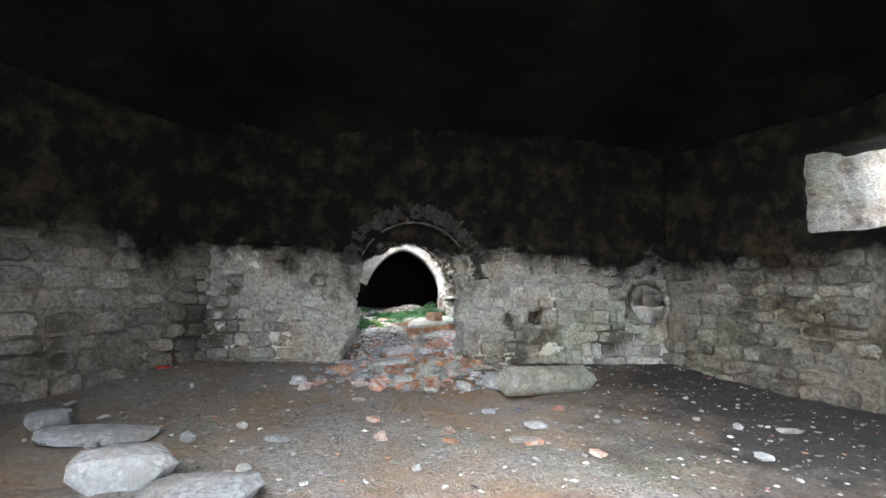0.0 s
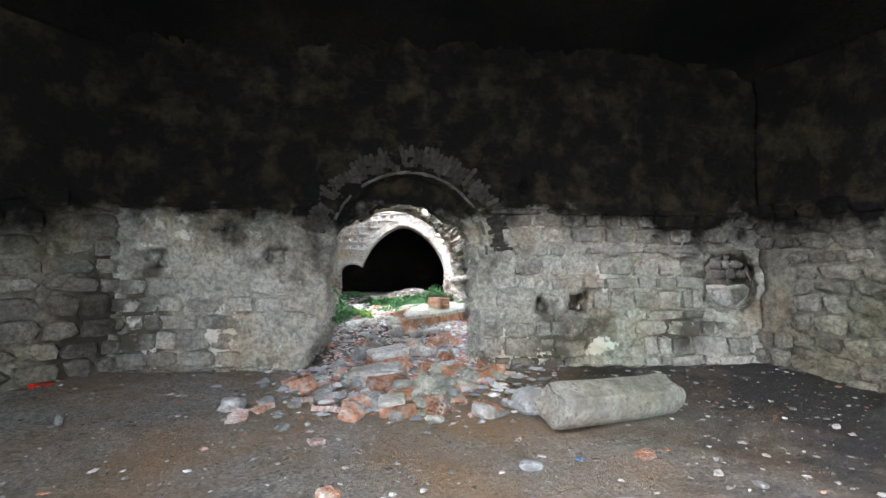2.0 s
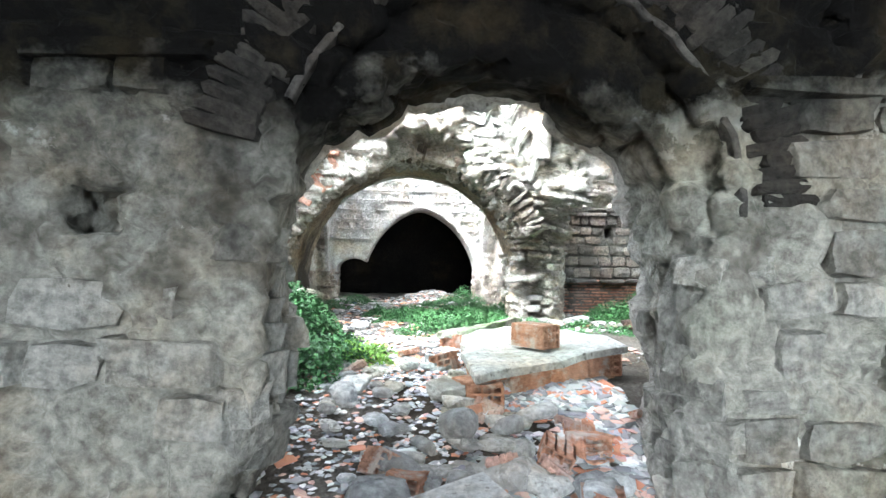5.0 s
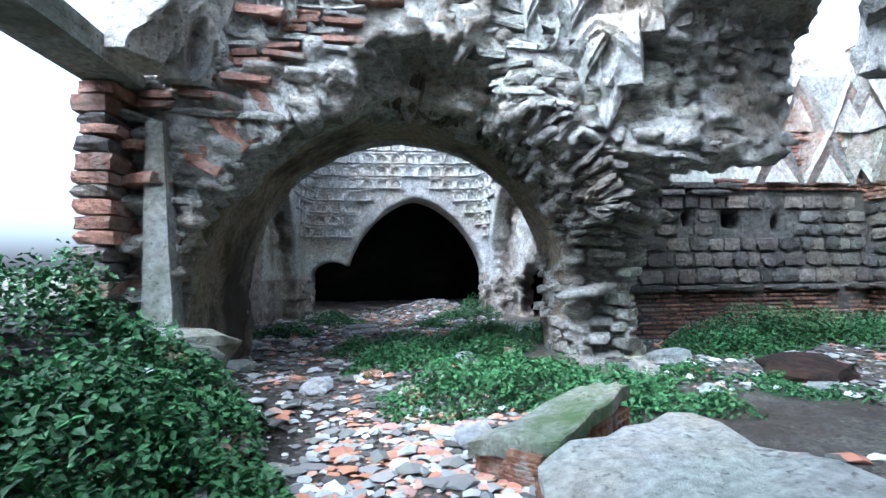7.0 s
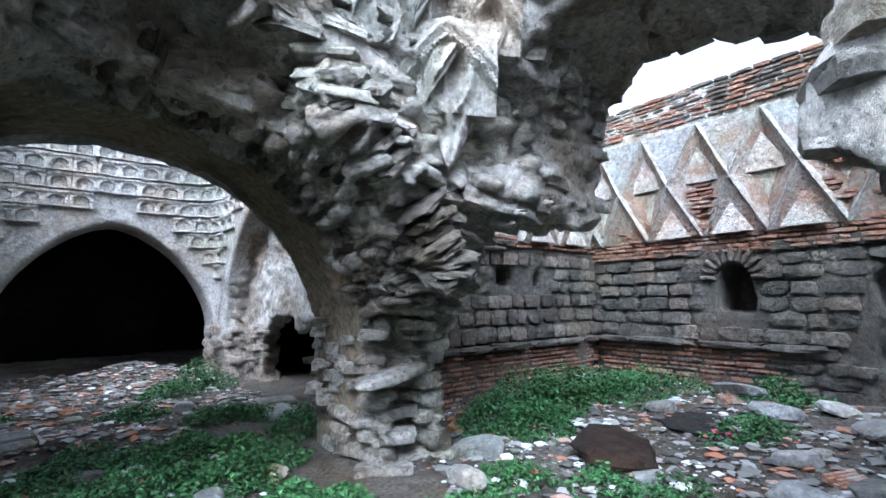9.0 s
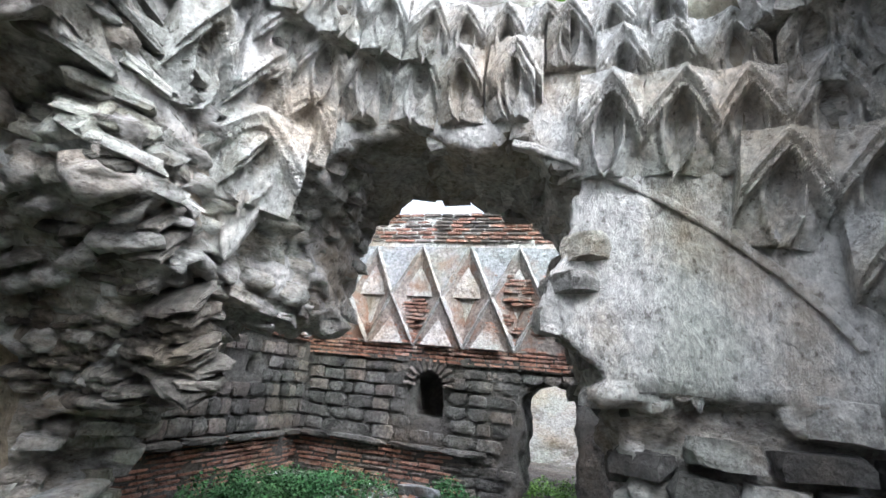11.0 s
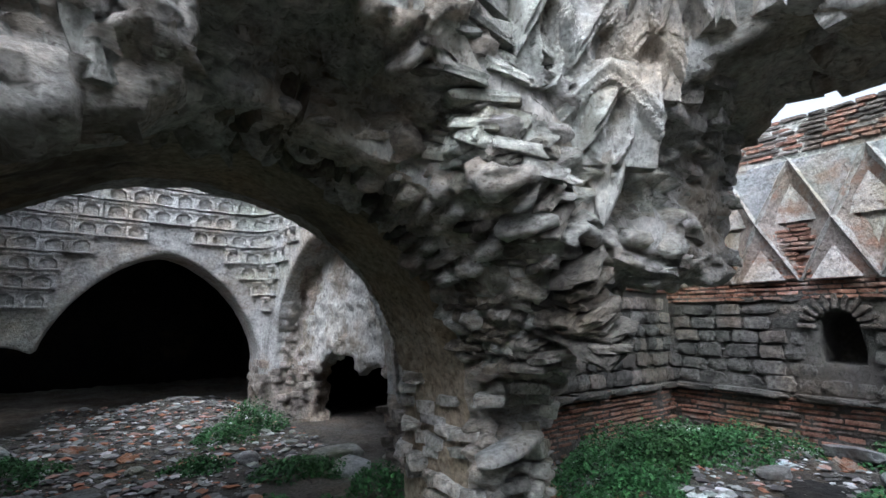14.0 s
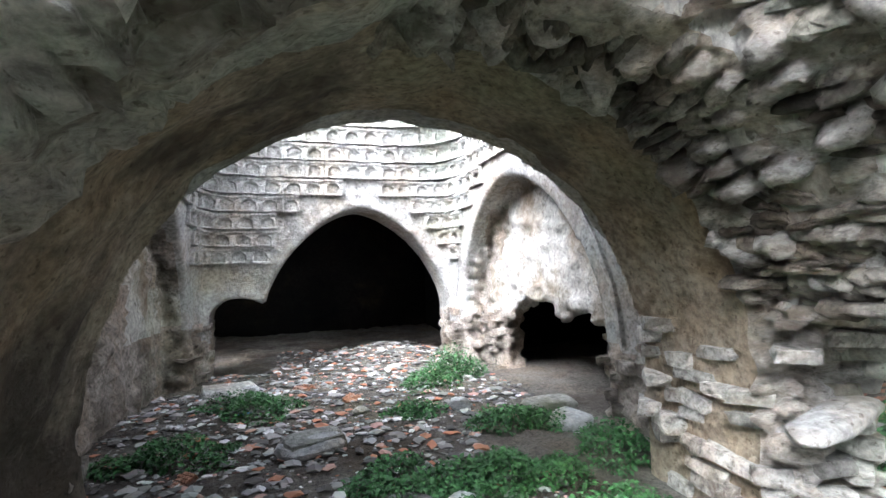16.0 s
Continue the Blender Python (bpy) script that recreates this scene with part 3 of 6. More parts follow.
solid("wall_inner_room", room2_fn, (-3.0, 6.45, -0.4), (2.7, 12.7, 5.2), 0.06, [WHITE_PLASTER, INNER_STONE, PLASTER], room2_relief,
      slot=lambda m, n: np.where((m[:, 2] < 1.35 + 0.25 * vnoise(m * 1.5, 4)) | ((np.abs(m[:, 0] + 0.2) > 2.2) & (fbm(m * 1.2, 2, 14) > 0.0)), 1, np.where(np.abs(m[:, 0] + 0.2) > 2.2, 2, 0)), label="pale plastered domed room with pointed arches over bare stone", category="wall")


# Box behind the far arch; its near-black colour stands for unlit depth.
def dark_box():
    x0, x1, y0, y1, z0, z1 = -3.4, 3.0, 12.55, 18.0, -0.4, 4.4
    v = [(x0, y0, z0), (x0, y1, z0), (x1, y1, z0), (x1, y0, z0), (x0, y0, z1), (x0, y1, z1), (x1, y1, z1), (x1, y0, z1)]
    return mesh_from("dark_vault", v, [(0, 1, 5, 4), (1, 2, 6, 5), (2, 3, 7, 6), (4, 5, 6, 7)], SOOT_SHADE, False)


tagged(new("wall_dark_vault", dark_box()), "near-black walls painting the shade of the vault behind", "wall", kind="structure")


# Closed box east of the inner room, coloured near black to act as interior shade.
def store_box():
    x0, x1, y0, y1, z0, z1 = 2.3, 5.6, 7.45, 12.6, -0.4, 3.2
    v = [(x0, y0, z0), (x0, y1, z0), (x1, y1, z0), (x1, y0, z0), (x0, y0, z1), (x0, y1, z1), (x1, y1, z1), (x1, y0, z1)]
    return mesh_from("store", v, [(1, 2, 6, 5), (2, 3, 7, 6), (3, 0, 4, 7), (4, 5, 6, 7)], SOOT_SHADE, False)


tagged(new("wall_store", store_box()), "near-black walls painting the shade of the closed side room", "wall", kind="structure")

# ---- pieces ----
def block_mesh(name, seed, mat, round_=0.16, rough=0.06, cuts=2):
    """A unit block with rounded, uneven edges, 48 triangles."""
    rng = np.random.default_rng(seed)
    bm = bmesh.new()
    bmesh.ops.create_cube(bm, size=1)
    bmesh.ops.subdivide_edges(bm, edges=bm.edges[:], cuts=cuts - 1, use_grid_fill=True)
    for v in bm.verts:
        c = np.array(v.co)
        edgy = (np.abs(c) > 0.49).sum()
        c = c * (1 - round_ * (edgy - 1) * 0.5) + rng.normal(0, rough, 3) * 0.7
        v.co = Vector(c)
    me = bpy.data.meshes.new(name)
    bm.to_mesh(me)
    bm.free()
    me.materials.append(mat)
    return me


def part(name, me, parent, m, label=""):
    ob = new(name, me)
    ob.parent = parent
    ob.matrix_basis = m
    return tagged(ob, label) if label else ob


def structure(name):
    return bpy.data.objects[name]


def frame_matrix(pos, along, out, up=(0, 0, 1), size=(1, 1, 1)):
    a, o, u = Vector(along).normalized(), Vector(out).normalized(), Vector(up).normalized()
    m = Matrix((a, o, u)).transposed().to_4x4()
    m.translation = Vector(pos)
    return m @ Matrix.Diagonal((*size, 1))


RUBBLE_PIECE = material("rubble_piece", (0.23, 0.218, 0.198), (0.56, 0.54, 0.50), stain=(0.13, 0.115, 0.095), stain_scale=2.6, stain_at=(0.52, 0.7), per=0.4, fine=40)
STONES = [block_mesh("stone", 100 + i, STONE) for i in range(6)]
PINKS = [block_mesh("stone", 120 + i, PINK_STONE) for i in range(5)]
ROOMS = [block_mesh("stone", 140 + i, ROOM_STONE, 0.13, 0.06) for i in range(6)]
BRICKS = [block_mesh("brick", 160 + i, BRICK, 0.08, 0.035) for i in range(5)]
SLABS = [block_mesh("stone", 180 + i, RUBBLE_PIECE, 0.16, 0.06, 2) for i in range(9)]
SOOTY = [block_mesh("stone", 200 + i, material("sooty_stone", (0.018, 0.016, 0.014), (0.06, 0.054, 0.046), per=0.35, fine=40), 0.12, 0.05) for i in range(1)] * 3


def lay(parent, meshes, origin, along, out, u0, u1, z0, z1, course, length, proud=0.02, deep=0.16, mask=None, seed=0, name="stone", gap=0.014, tilt=1.0):
    """Courses of stones on a wall's face, each one an object under the wall."""
    rng = np.random.default_rng(seed)
    o, a, n = Vector(origin), Vector(along).normalized(), Vector(out).normalized()
    z, count = z0, 0
    while z < z1:
        h = rng.uniform(*course)
        u = u0 - rng.uniform(0, length[0])
        while u < u1:
            w = rng.uniform(*length)
            hh = h * rng.uniform(0.86, 1.0)
            cu, cz = u + w / 2, z + hh / 2
            if u0 - 0.05 < cu < u1 + 0.05 and (mask is None or mask(cu, cz, w, hh)):
                pos = o + a * cu + n * (proud - deep / 2 + rng.uniform(-0.015, 0.015)) + Vector((0, 0, cz))
                m = frame_matrix(pos, a, n) @ pose(0, 0, 0, rng.normal(0, tilt), rng.normal(0, tilt), rng.normal(0, tilt)) @ Matrix.Diagonal((w - gap, deep, hh - gap, 1))
                part(name, meshes[rng.integers(len(meshes))], parent, m)
                count += 1
            u += w
        z += h
    return count


# ---- muqarnas cells ----
def hood_mesh(name, mat, seed, broken=0.0):
    """A carved stalactite hood: double-ribbed pointed gable over an almond hollow, narrowing to a foot; 1 wide, 1 high."""
    rng = np.random.default_rng(seed)
    n = 28
    off = rng.uniform(0, 40, 3)
    u, w = np.meshgrid(np.linspace(-1, 1, n + 1), np.linspace(0, 1, n + 1))
    u, w = u.ravel(), w.ravel()
    g = 0.97 - 0.50 * np.abs(u) ** 1.25
    inside_ = np.clip((g - 0.17 - w) / 0.10, 0, 1)
    almond = 0.46 * np.sin(np.pi * np.clip((w + 0.05) / 0.92, 0, 1)) ** 0.8
    d = 0.06 + 0.34 * w**1.3
    d = d + 0.17 * np.exp(-(((w - g + 0.04) / 0.065) ** 2)) + 0.12 * np.exp(-(((w - g + 0.19) / 0.05) ** 2))
    d = d - inside_ * 0.30 * (0.35 + w) - 0.45 * np.clip(0.22 - w, 0, 1)
    d = d + inside_ * 0.20 * np.exp(-(((np.abs(u) - almond) / 0.075) ** 2)) - inside_ * 0.26 * (np.abs(u) < almond - 0.05) * (1 - np.abs(u) / 0.5)
    d = d - 0.55 * np.clip(w - g, 0, 0.4) - 0.35 * np.clip(np.abs(u) - 0.35 - 1.1 * w, 0, 1)
    q3 = np.stack([u * 2, w * 3, 0 * u], 1)
    d = d + 0.06 * fbm(q3 + off, 3, 17) - broken * np.clip(1.5 * fbm(q3 * 0.7 + off, 2, 18) - 0.1, 0, 1)
    v = [(a / 2, b, c) for a, b, c in zip(u, d, w)]
    f = [(k, k + n + 1, k + n + 2, k + 1) for j in range(n) for k in range(j * (n + 1), j * (n + 1) + n)]
    base = len(v)
    ring = [i for i in range(n + 1)] + [j * (n + 1) + n for j in range(1, n + 1)] + [n * (n + 1) + i for i in range(n - 1, -1, -1)] + [j * (n + 1) for j in range(n - 1, 0, -1)]
    v += [(v[k][0], -0.8, v[k][2]) for k in ring]
    m = len(ring)
    f += [(ring[k], ring[(k + 1) % m], base + (k + 1) % m, base + k) for k in range(m)]
    return mesh_from(name, v, f, mat, False)


def niche_mesh(name, mat, seed):
    """A low round-headed niche under a plain jutting band; 1 wide, 1 high."""
    rng = np.random.default_rng(seed)
    n = 14
    off = rng.uniform(0, 40, 3)
    u, w = np.meshgrid(np.linspace(-1, 1, n + 1), np.linspace(0, 1, n + 1))
    u, w = u.ravel(), w.ravel()
    r = np.where(w < 0.35, np.abs(u) / 0.72, np.hypot(u / 0.72, (w - 0.35) / 0.38))
    band = np.clip((w - 0.76) / 0.06, 0, 1)
    d = 0.02 + 0.10 * w + 0.24 * band - 0.55 * np.clip((0.98 - r) * 6, 0, 1) * (w > 0.1) + 0.07 * np.exp(-(((r - 1.08) / 0.09) ** 2)) * (w > 0.05) * (1 - band)
    d = d + 0.05 * fbm(np.stack([u * 2, w * 3, 0 * u], 1) + off, 3, 19)
    v = [(a / 2, b, c) for a, b, c in zip(u, d, w)]
    f = [(k, k + n + 1, k + n + 2, k + 1) for j in range(n) for k in range(j * (n + 1), j * (n + 1) + n)]
    base = len(v)
    ring = [i for i in range(n + 1)] + [j * (n + 1) + n for j in range(1, n + 1)] + [n * (n + 1) + i for i in range(n - 1, -1, -1)] + [j * (n + 1) for j in range(n - 1, 0, -1)]
    v += [(v[k][0], -0.7, v[k][2]) for k in ring]
    m = len(ring)
    f += [(ring[k], ring[(k + 1) % m], base + (k + 1) % m, base + k) for k in range(m)]
    return mesh_from(name, v, f, mat, False)


def plan_point(ang, z, inside, centre):
    """The point of a transition surface in the direction ang at height z, by bisection."""
    lo, hi = 0.3, 4.0
    for _ in range(30):
        mid = (lo + hi) / 2
        p = np.array([[centre[0] + mid * math.cos(ang), centre[1] + mid * math.sin(ang), z]])
        lo, hi = (mid, hi) if inside(p)[0] < 0 else (lo, mid)
    return Vector((centre[0] + lo * math.cos(ang), centre[1] + lo * math.sin(ang), z))


def muqarnas_row(parent, meshes, inside, centre, z, height, width, mask, phase=0.0, proud=0.02, keep=1.0, seed=0):
    rng = np.random.default_rng(seed)
    ang = phase
    while ang < phase + 2 * math.pi:
        p = plan_point(ang, z + height * 0.5, inside, centre)
        p2 = plan_point(ang + 0.02, z + height * 0.5, inside, centre)
        step = width / max((p2 - p).length / 0.02, 0.5)
        q = plan_point(ang + step / 2, z + height * 0.3, inside, centre)
        e = plan_point(ang + step / 2 + 0.03, z + height * 0.3, inside, centre) - plan_point(ang + step / 2 - 0.03, z + height * 0.3, inside, centre)
        along = Vector((e.x, e.y, 0)).normalized()
        out = Vector((-along.y, along.x, 0))
        if mask(q) and rng.random() < keep:
            m = frame_matrix(q + out * proud + Vector((0, 0, -height * 0.3)), along, out, size=(width * rng.uniform(0.95, 1.05), height * 0.5, height * rng.uniform(0.95, 1.04))) @ pose(0, 0, 0, 0, rng.normal(0, 2.5), 0)
            part("muqarnas_cell", meshes[rng.integers(len(meshes))], parent, m)
        ang += step


CARVED = material("carved_plaster", (0.44, 0.42, 0.38), (0.74, 0.715, 0.67), stain=(0.24, 0.215, 0.18), stain_scale=2.2, stain_at=(0.52, 0.70), spots=(0.13, 0.12, 0.105), spot_scale=6, spot_at=(0.62, 0.70), fine=50, bump=0.8)
HALL_CELLS = [hood_mesh("muqarnas_cell", CARVED, 40 + k, (0.0, 0.1, 0.0, 0.35, 0.2, 0.0)[k]) for k in range(6)]
INNER_CELLS = [niche_mesh("muqarnas_cell", WHITE_PLASTER, 50 + k) for k in range(4)]


def east_arch_z(y):
    """Upper line of the blind arch on the east wall."""
    t = (y - 3.6) / 2.2
    return 2.3 + 1.38 * max(0.0, 1 - abs(t) ** 1.6) ** 0.714 if abs(t) < 1 else 2.3


def hall_mask(p):
    if p.x < 0.2 and p.y < 4.0:
        return False
    if p.y < 1.35 and p.x < 0.9:
        return False
    on_east, on_north = p.x > 1.55, p.y > 4.1
    if on_east and p.z < east_arch_z(p.y) + 0.02:
        return False
    if on_north and not on_east and (a2_open(np.array([[p.x, 5.0, p.z]]))[0] < 0.5):
        return False
    return p.x > -1.9


hall = structure("wall_hall")
for k, (z, h, w) in enumerate(((4.0, 0.38, 0.25), (3.68, 0.46, 0.29), (3.30, 0.54, 0.35), (2.92, 0.54, 0.39), (2.54, 0.54, 0.40))):
    muqarnas_row(hall, HALL_CELLS, hall_inside, HC, z, h, w, hall_mask, 0.1 * k, 0.085, 0.97, 300 + k)


def inner_mask(p):
    q = np.array([[p.x, p.y, p.z]])
    if p.y < 7.6:
        return False
    if p.y > 11.3 and a3_open(q)[0] < 0.34:
        return False
    if p.x > 1.2 and arch_sd(q[:, 1], q[:, 2], 9.55, 1.95, 1.45, 1.92, power=1.75)[0] < 0.3:
        return False
    if p.x < -1.6 and arch_sd(q[:, 1], q[:, 2], 9.3, 1.95, 1.45, 1.9, power=1.75)[0] < 0.3:
        return False
    return True


inner = structure("wall_inner_room")
for k in range(9):
    muqarnas_row(inner, INNER_CELLS, room2_inside, RC, 2.35 + 0.265 * k, 0.25, 0.30, inner_mask, 0.07 * k, 0.05, 1.0, 320 + k)


# ---- arch ribs ----
def rib(name, pts, width, depth, out, mat, parent, closed=False):
    """A raised band along a line of points on a wall."""
    v, q = [], []
    pts = [Vector(p) for p in pts]
    o = Vector(out)
    for i, p in enumerate(pts):
        t = (pts[min(i + 1, len(pts) - 1)] - pts[max(i - 1, 0)]).normalized()
        s = t.cross(o).normalized() * (width / 2)
        wob = 0.008 * math.sin(i * 1.7) + 0.006 * math.sin(i * 3.9)
        for a, b in ((-1, -0.04), (-1, depth * 0.8), (-0.6, depth), (0.6, depth), (1, depth * 0.8), (1, -0.04)):
            v.append(p + s * a + o * (b + (wob if b > 0 else 0)))
    for i in range(len(pts) - 1):
        for k in range(5):
            a = i * 6 + k
            q.append((a, a + 1, a + 7, a + 6))
    ob = new(name, mesh_from(name, [tuple(p) for p in v], q, mat, False))
    ob.parent = parent
    return ob


rib("arch_rib", [(1.87, y, east_arch_z(y) - 0.03) for y in np.linspace(1.5, 3.05, 26)], 0.045, 0.03, (-1, 0, 0), PLASTER, hall)


def pointed(uc, half, spring, rise, power, grow, steps=40):
    pts = []
    for k in range(steps + 1):
        a = math.pi * k / steps
        c, s = math.cos(a), math.sin(a)
        r = (abs(c) ** power + abs(s) ** power) ** (-1 / power)
        pts.append((uc - (half + grow) * c * r, spring + (rise + grow) * s * r))
    return pts


rib("arch_rib", [(u, 11.98, z) for u, z in pointed(0.22, 1.57, 1.5, 1.72, 1.62, 0.30) if u > -1.3], 0.05, 0.04, (0, -1, 0), WHITE_PLASTER, inner)
rib("arch_rib", [(1.87, u, z) for u, z in pointed(9.55, 1.95, 1.45, 1.92, 1.75, 0.28)], 0.06, 0.04, (-1, 0, 0), WHITE_PLASTER, inner)
south = structure("wall_south")
RING_PLASTER = material("ring_plaster", (0.07, 0.065, 0.06), (0.17, 0.16, 0.148), stain=(0.04, 0.035, 0.03), stain_scale=2, fine=40)
rib("arch_rib", [(0.12 + 1.04 * math.cos(a), 0.05, 1.75 + 1.04 * math.sin(a)) for a in np.linspace(-0.05, 2.75, 40)], 0.034, 0.025, (0, -1, 0), RING_PLASTER, south)

# ---- stones of the room walls ----
rng = np.random.default_rng(5)
for k in range(58):
    a = 0.02 + k * 2.95 / 58
    r = 1.24 + rng.uniform(-0.05, 0.05)
    rad = Vector((math.cos(a), 0, math.sin(a)))
    m = frame_matrix(Vector((0.12, 0.095 + rng.uniform(-0.008, 0.012), 1.75)) + rad * r, rad, (0, -1, 0), rad.cross(Vector((0, -1, 0))), size=(0.27 + rng.uniform(-0.05, 0.04), 0.16, 0.07))
    part("voussoir", SOOTY[k % 3], south, m)


def south_mask(u, z, w, h):
    if abs(u - 0.02) < 1.04 + w / 2 and z < 1.6:
        return False
    if (u - 0.12) ** 2 + max(0, z - 1.75) ** 2 < (1.4 + w / 2) ** 2 and abs(u) < 1.5 and z > 1.4:
        return False
    if abs(u - 4.62) < 0.36 + w / 2 and abs(z - 1.34) < 0.4 + h / 2:
        return False
    for hx, hz in ((-1.61, 1.67), (-3.05, 1.63), (1.9, 1.05), (2.42, 1.06)):
        if abs(u - hx) < 0.15 + w / 2 and abs(z - hz) < 0.14 + h / 2:
            return False
    return True


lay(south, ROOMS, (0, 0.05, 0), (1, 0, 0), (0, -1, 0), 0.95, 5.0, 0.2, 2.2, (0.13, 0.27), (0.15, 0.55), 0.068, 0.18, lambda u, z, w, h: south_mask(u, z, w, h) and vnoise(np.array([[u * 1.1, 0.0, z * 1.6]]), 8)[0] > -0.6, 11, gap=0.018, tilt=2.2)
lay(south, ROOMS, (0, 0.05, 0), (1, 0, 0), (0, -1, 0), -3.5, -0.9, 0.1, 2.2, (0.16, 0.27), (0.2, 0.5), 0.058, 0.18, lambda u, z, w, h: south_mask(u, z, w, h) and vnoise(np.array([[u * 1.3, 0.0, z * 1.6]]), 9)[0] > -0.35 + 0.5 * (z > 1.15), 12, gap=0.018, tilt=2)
lay(south, ROOMS, (0, 0.05, 0), (1, 0, 0), (0, -1, 0), -3.5, -1.15, 2.26, 2.34, (0.09, 0.09), (0.6, 1.1), 0.1, 0.2, None, 13, name="ledge_stone")
lay(south, ROOMS, (0, 0.05, 0), (1, 0, 0), (0, -1, 0), 1.3, 5.0, 2.24, 2.32, (0.09, 0.09), (0.5, 1.0), 0.1, 0.2, None, 14, name="ledge_stone")
lay(south, ROOMS, (0, 0.05, 0), (1, 0, 0), (0, -1, 0), 2.3, 4.3, 1.72, 1.78, (0.12, 0.12), (0.6, 0.9), 0.11, 0.2, None, 15, name="ledge_stone")
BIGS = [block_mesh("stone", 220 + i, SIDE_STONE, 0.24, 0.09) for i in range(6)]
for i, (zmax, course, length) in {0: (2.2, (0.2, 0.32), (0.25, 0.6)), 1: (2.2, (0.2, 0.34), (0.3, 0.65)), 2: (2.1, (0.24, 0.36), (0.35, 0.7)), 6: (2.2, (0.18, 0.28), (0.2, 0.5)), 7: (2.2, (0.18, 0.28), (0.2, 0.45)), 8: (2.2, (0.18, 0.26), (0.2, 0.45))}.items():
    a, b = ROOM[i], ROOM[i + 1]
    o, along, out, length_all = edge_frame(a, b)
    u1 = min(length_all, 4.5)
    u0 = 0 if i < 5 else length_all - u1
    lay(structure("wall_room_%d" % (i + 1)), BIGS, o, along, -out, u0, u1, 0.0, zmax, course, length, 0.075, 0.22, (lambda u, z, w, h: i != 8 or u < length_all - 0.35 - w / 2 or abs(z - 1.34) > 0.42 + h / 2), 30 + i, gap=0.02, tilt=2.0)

# ---- stones of the side chamber ----
cn, ce = structure("wall_chamber_north"), structure("wall_chamber_east")
cn_mask = lambda u, z, w, h: not any(abs(u - hx) < hw + w / 2 and abs(z - 2.2) < 0.1 + h / 2 for hx, hw in ((3.5, 0.05), (4.1, 0.1), (4.75, 0.06)))
lay(cn, PINKS + STONES[:2], (0, 6.72, 0), (1, 0, 0), (0, -1, 0), 2.1, 6.0, 1.36, 2.5, (0.16, 0.22), (0.16, 0.36), 0.05, 0.16, cn_mask, 41)
lay(cn, BRICKS, (0, 6.72, 0), (1, 0, 0), (0, -1, 0), 2.1, 6.0, 0.62, 1.3, (0.05, 0.06), (0.2, 0.45), 0.025, 0.16, lambda u, z, w, h: True, 42, "brick", 0.02)
lay(cn, STONES, (0, 6.72, 0), (1, 0, 0), (0, -1, 0), 2.1, 6.0, 1.27, 1.36, (0.09, 0.09), (0.5, 0.9), 0.12, 0.25, None, 43)
lay(cn, BRICKS, (0, 6.72, 0), (1, 0, 0), (0, -1, 0), 3.9, 6.0, 2.58, 3.7, (0.05, 0.06), (0.16, 0.26), 0.05, 0.14, lambda u, z, w, h: (z < 2.76 or abs(u - 4.75) < 0.3 or abs(u - 5.45) < 0.22), 44, "brick", 0.012)
lay(cn, STONES, (0, 6.72, 0), (1, 0, 0), (0, -1, 0), 2.3, 4.3, 2.5, 2.6, (0.09, 0.09), (0.4, 0.8), 0.1, 0.2, None, 45)


def ce_mask(u, z, w, h):
    if abs(u - 4.75) < 0.2 + w / 2 and 1.66 - h / 2 < z < 2.42 + h / 2:
        return False
    return not (abs(u - 3.08) < 0.34 + w / 2 and z < 2.3)


lay(ce, STONES + PINKS[:1], (6.04, 0, 0), (0, 1, 0), (-1, 0, 0), 1.6, 6.7, 1.36, 2.46, (0.13, 0.19), (0.18, 0.42), 0.04, 0.16, ce_mask, 51)
lay(ce, STONES + PINKS[:1], (6.04, 0, 0), (0, 1, 0), (-1, 0, 0), 3.4, 4.25, 0.6, 1.36, (0.13, 0.19), (0.18, 0.42), 0.04, 0.16, ce_mask, 57)
lay(ce, BRICKS + PINKS[:2], (6.04, 0, 0), (0, 1, 0), (-1, 0, 0), 4.25, 6.7, 0.62, 1.28, (0.05, 0.08), (0.25, 0.5), 0.03, 0.16, ce_mask, 52, "brick", 0.02)
lay(ce, STONES, (6.04, 0, 0), (0, 1, 0), (-1, 0, 0), 4.2, 6.7, 1.28, 1.36, (0.09, 0.09), (0.5, 0.9), 0.14, 0.25, ce_mask, 53)
lay(ce, BRICKS, (6.04, 0, 0), (0, 1, 0), (-1, 0, 0), 1.6, 6.7, 2.44, 2.68, (0.05, 0.06), (0.16, 0.28), 0.05, 0.14, ce_mask, 54, "brick", 0.012)
lay(ce, BRICKS, (6.04, 0, 0), (0, 1, 0), (-1, 0, 0), 5.0, 6.4, 2.68, 3.0, (0.05, 0.06), (0.14, 0.24), 0.06, 0.14, lambda u, z, w, h: hashed(int(u * 9), int(z * 14), 3) < 0.6, 55, "brick", 0.012)
lay(ce, BRICKS, (6.04, 0, 0), (0, 1, 0), (-1, 0, 0), 3.3, 4.1, 2.68, 3.0, (0.05, 0.06), (0.14, 0.24), 0.06, 0.14, lambda u, z, w, h: hashed(int(u * 9), int(z * 14), 5) < 0.6, 56, "brick", 0.012)
for k in range(11):
    a = math.pi * (0.02 + 0.96 * k / 10)
    rad = Vector((0, math.cos(a), math.sin(a)))
    part("brick", PINKS[k % 5], ce, frame_matrix(Vector((6.03, 4.75, 2.12)) + rad * 0.29, rad, (-1, 0, 0), rad.cross(Vector((-1, 0, 0))), size=(0.18, 0.16, 0.05)))


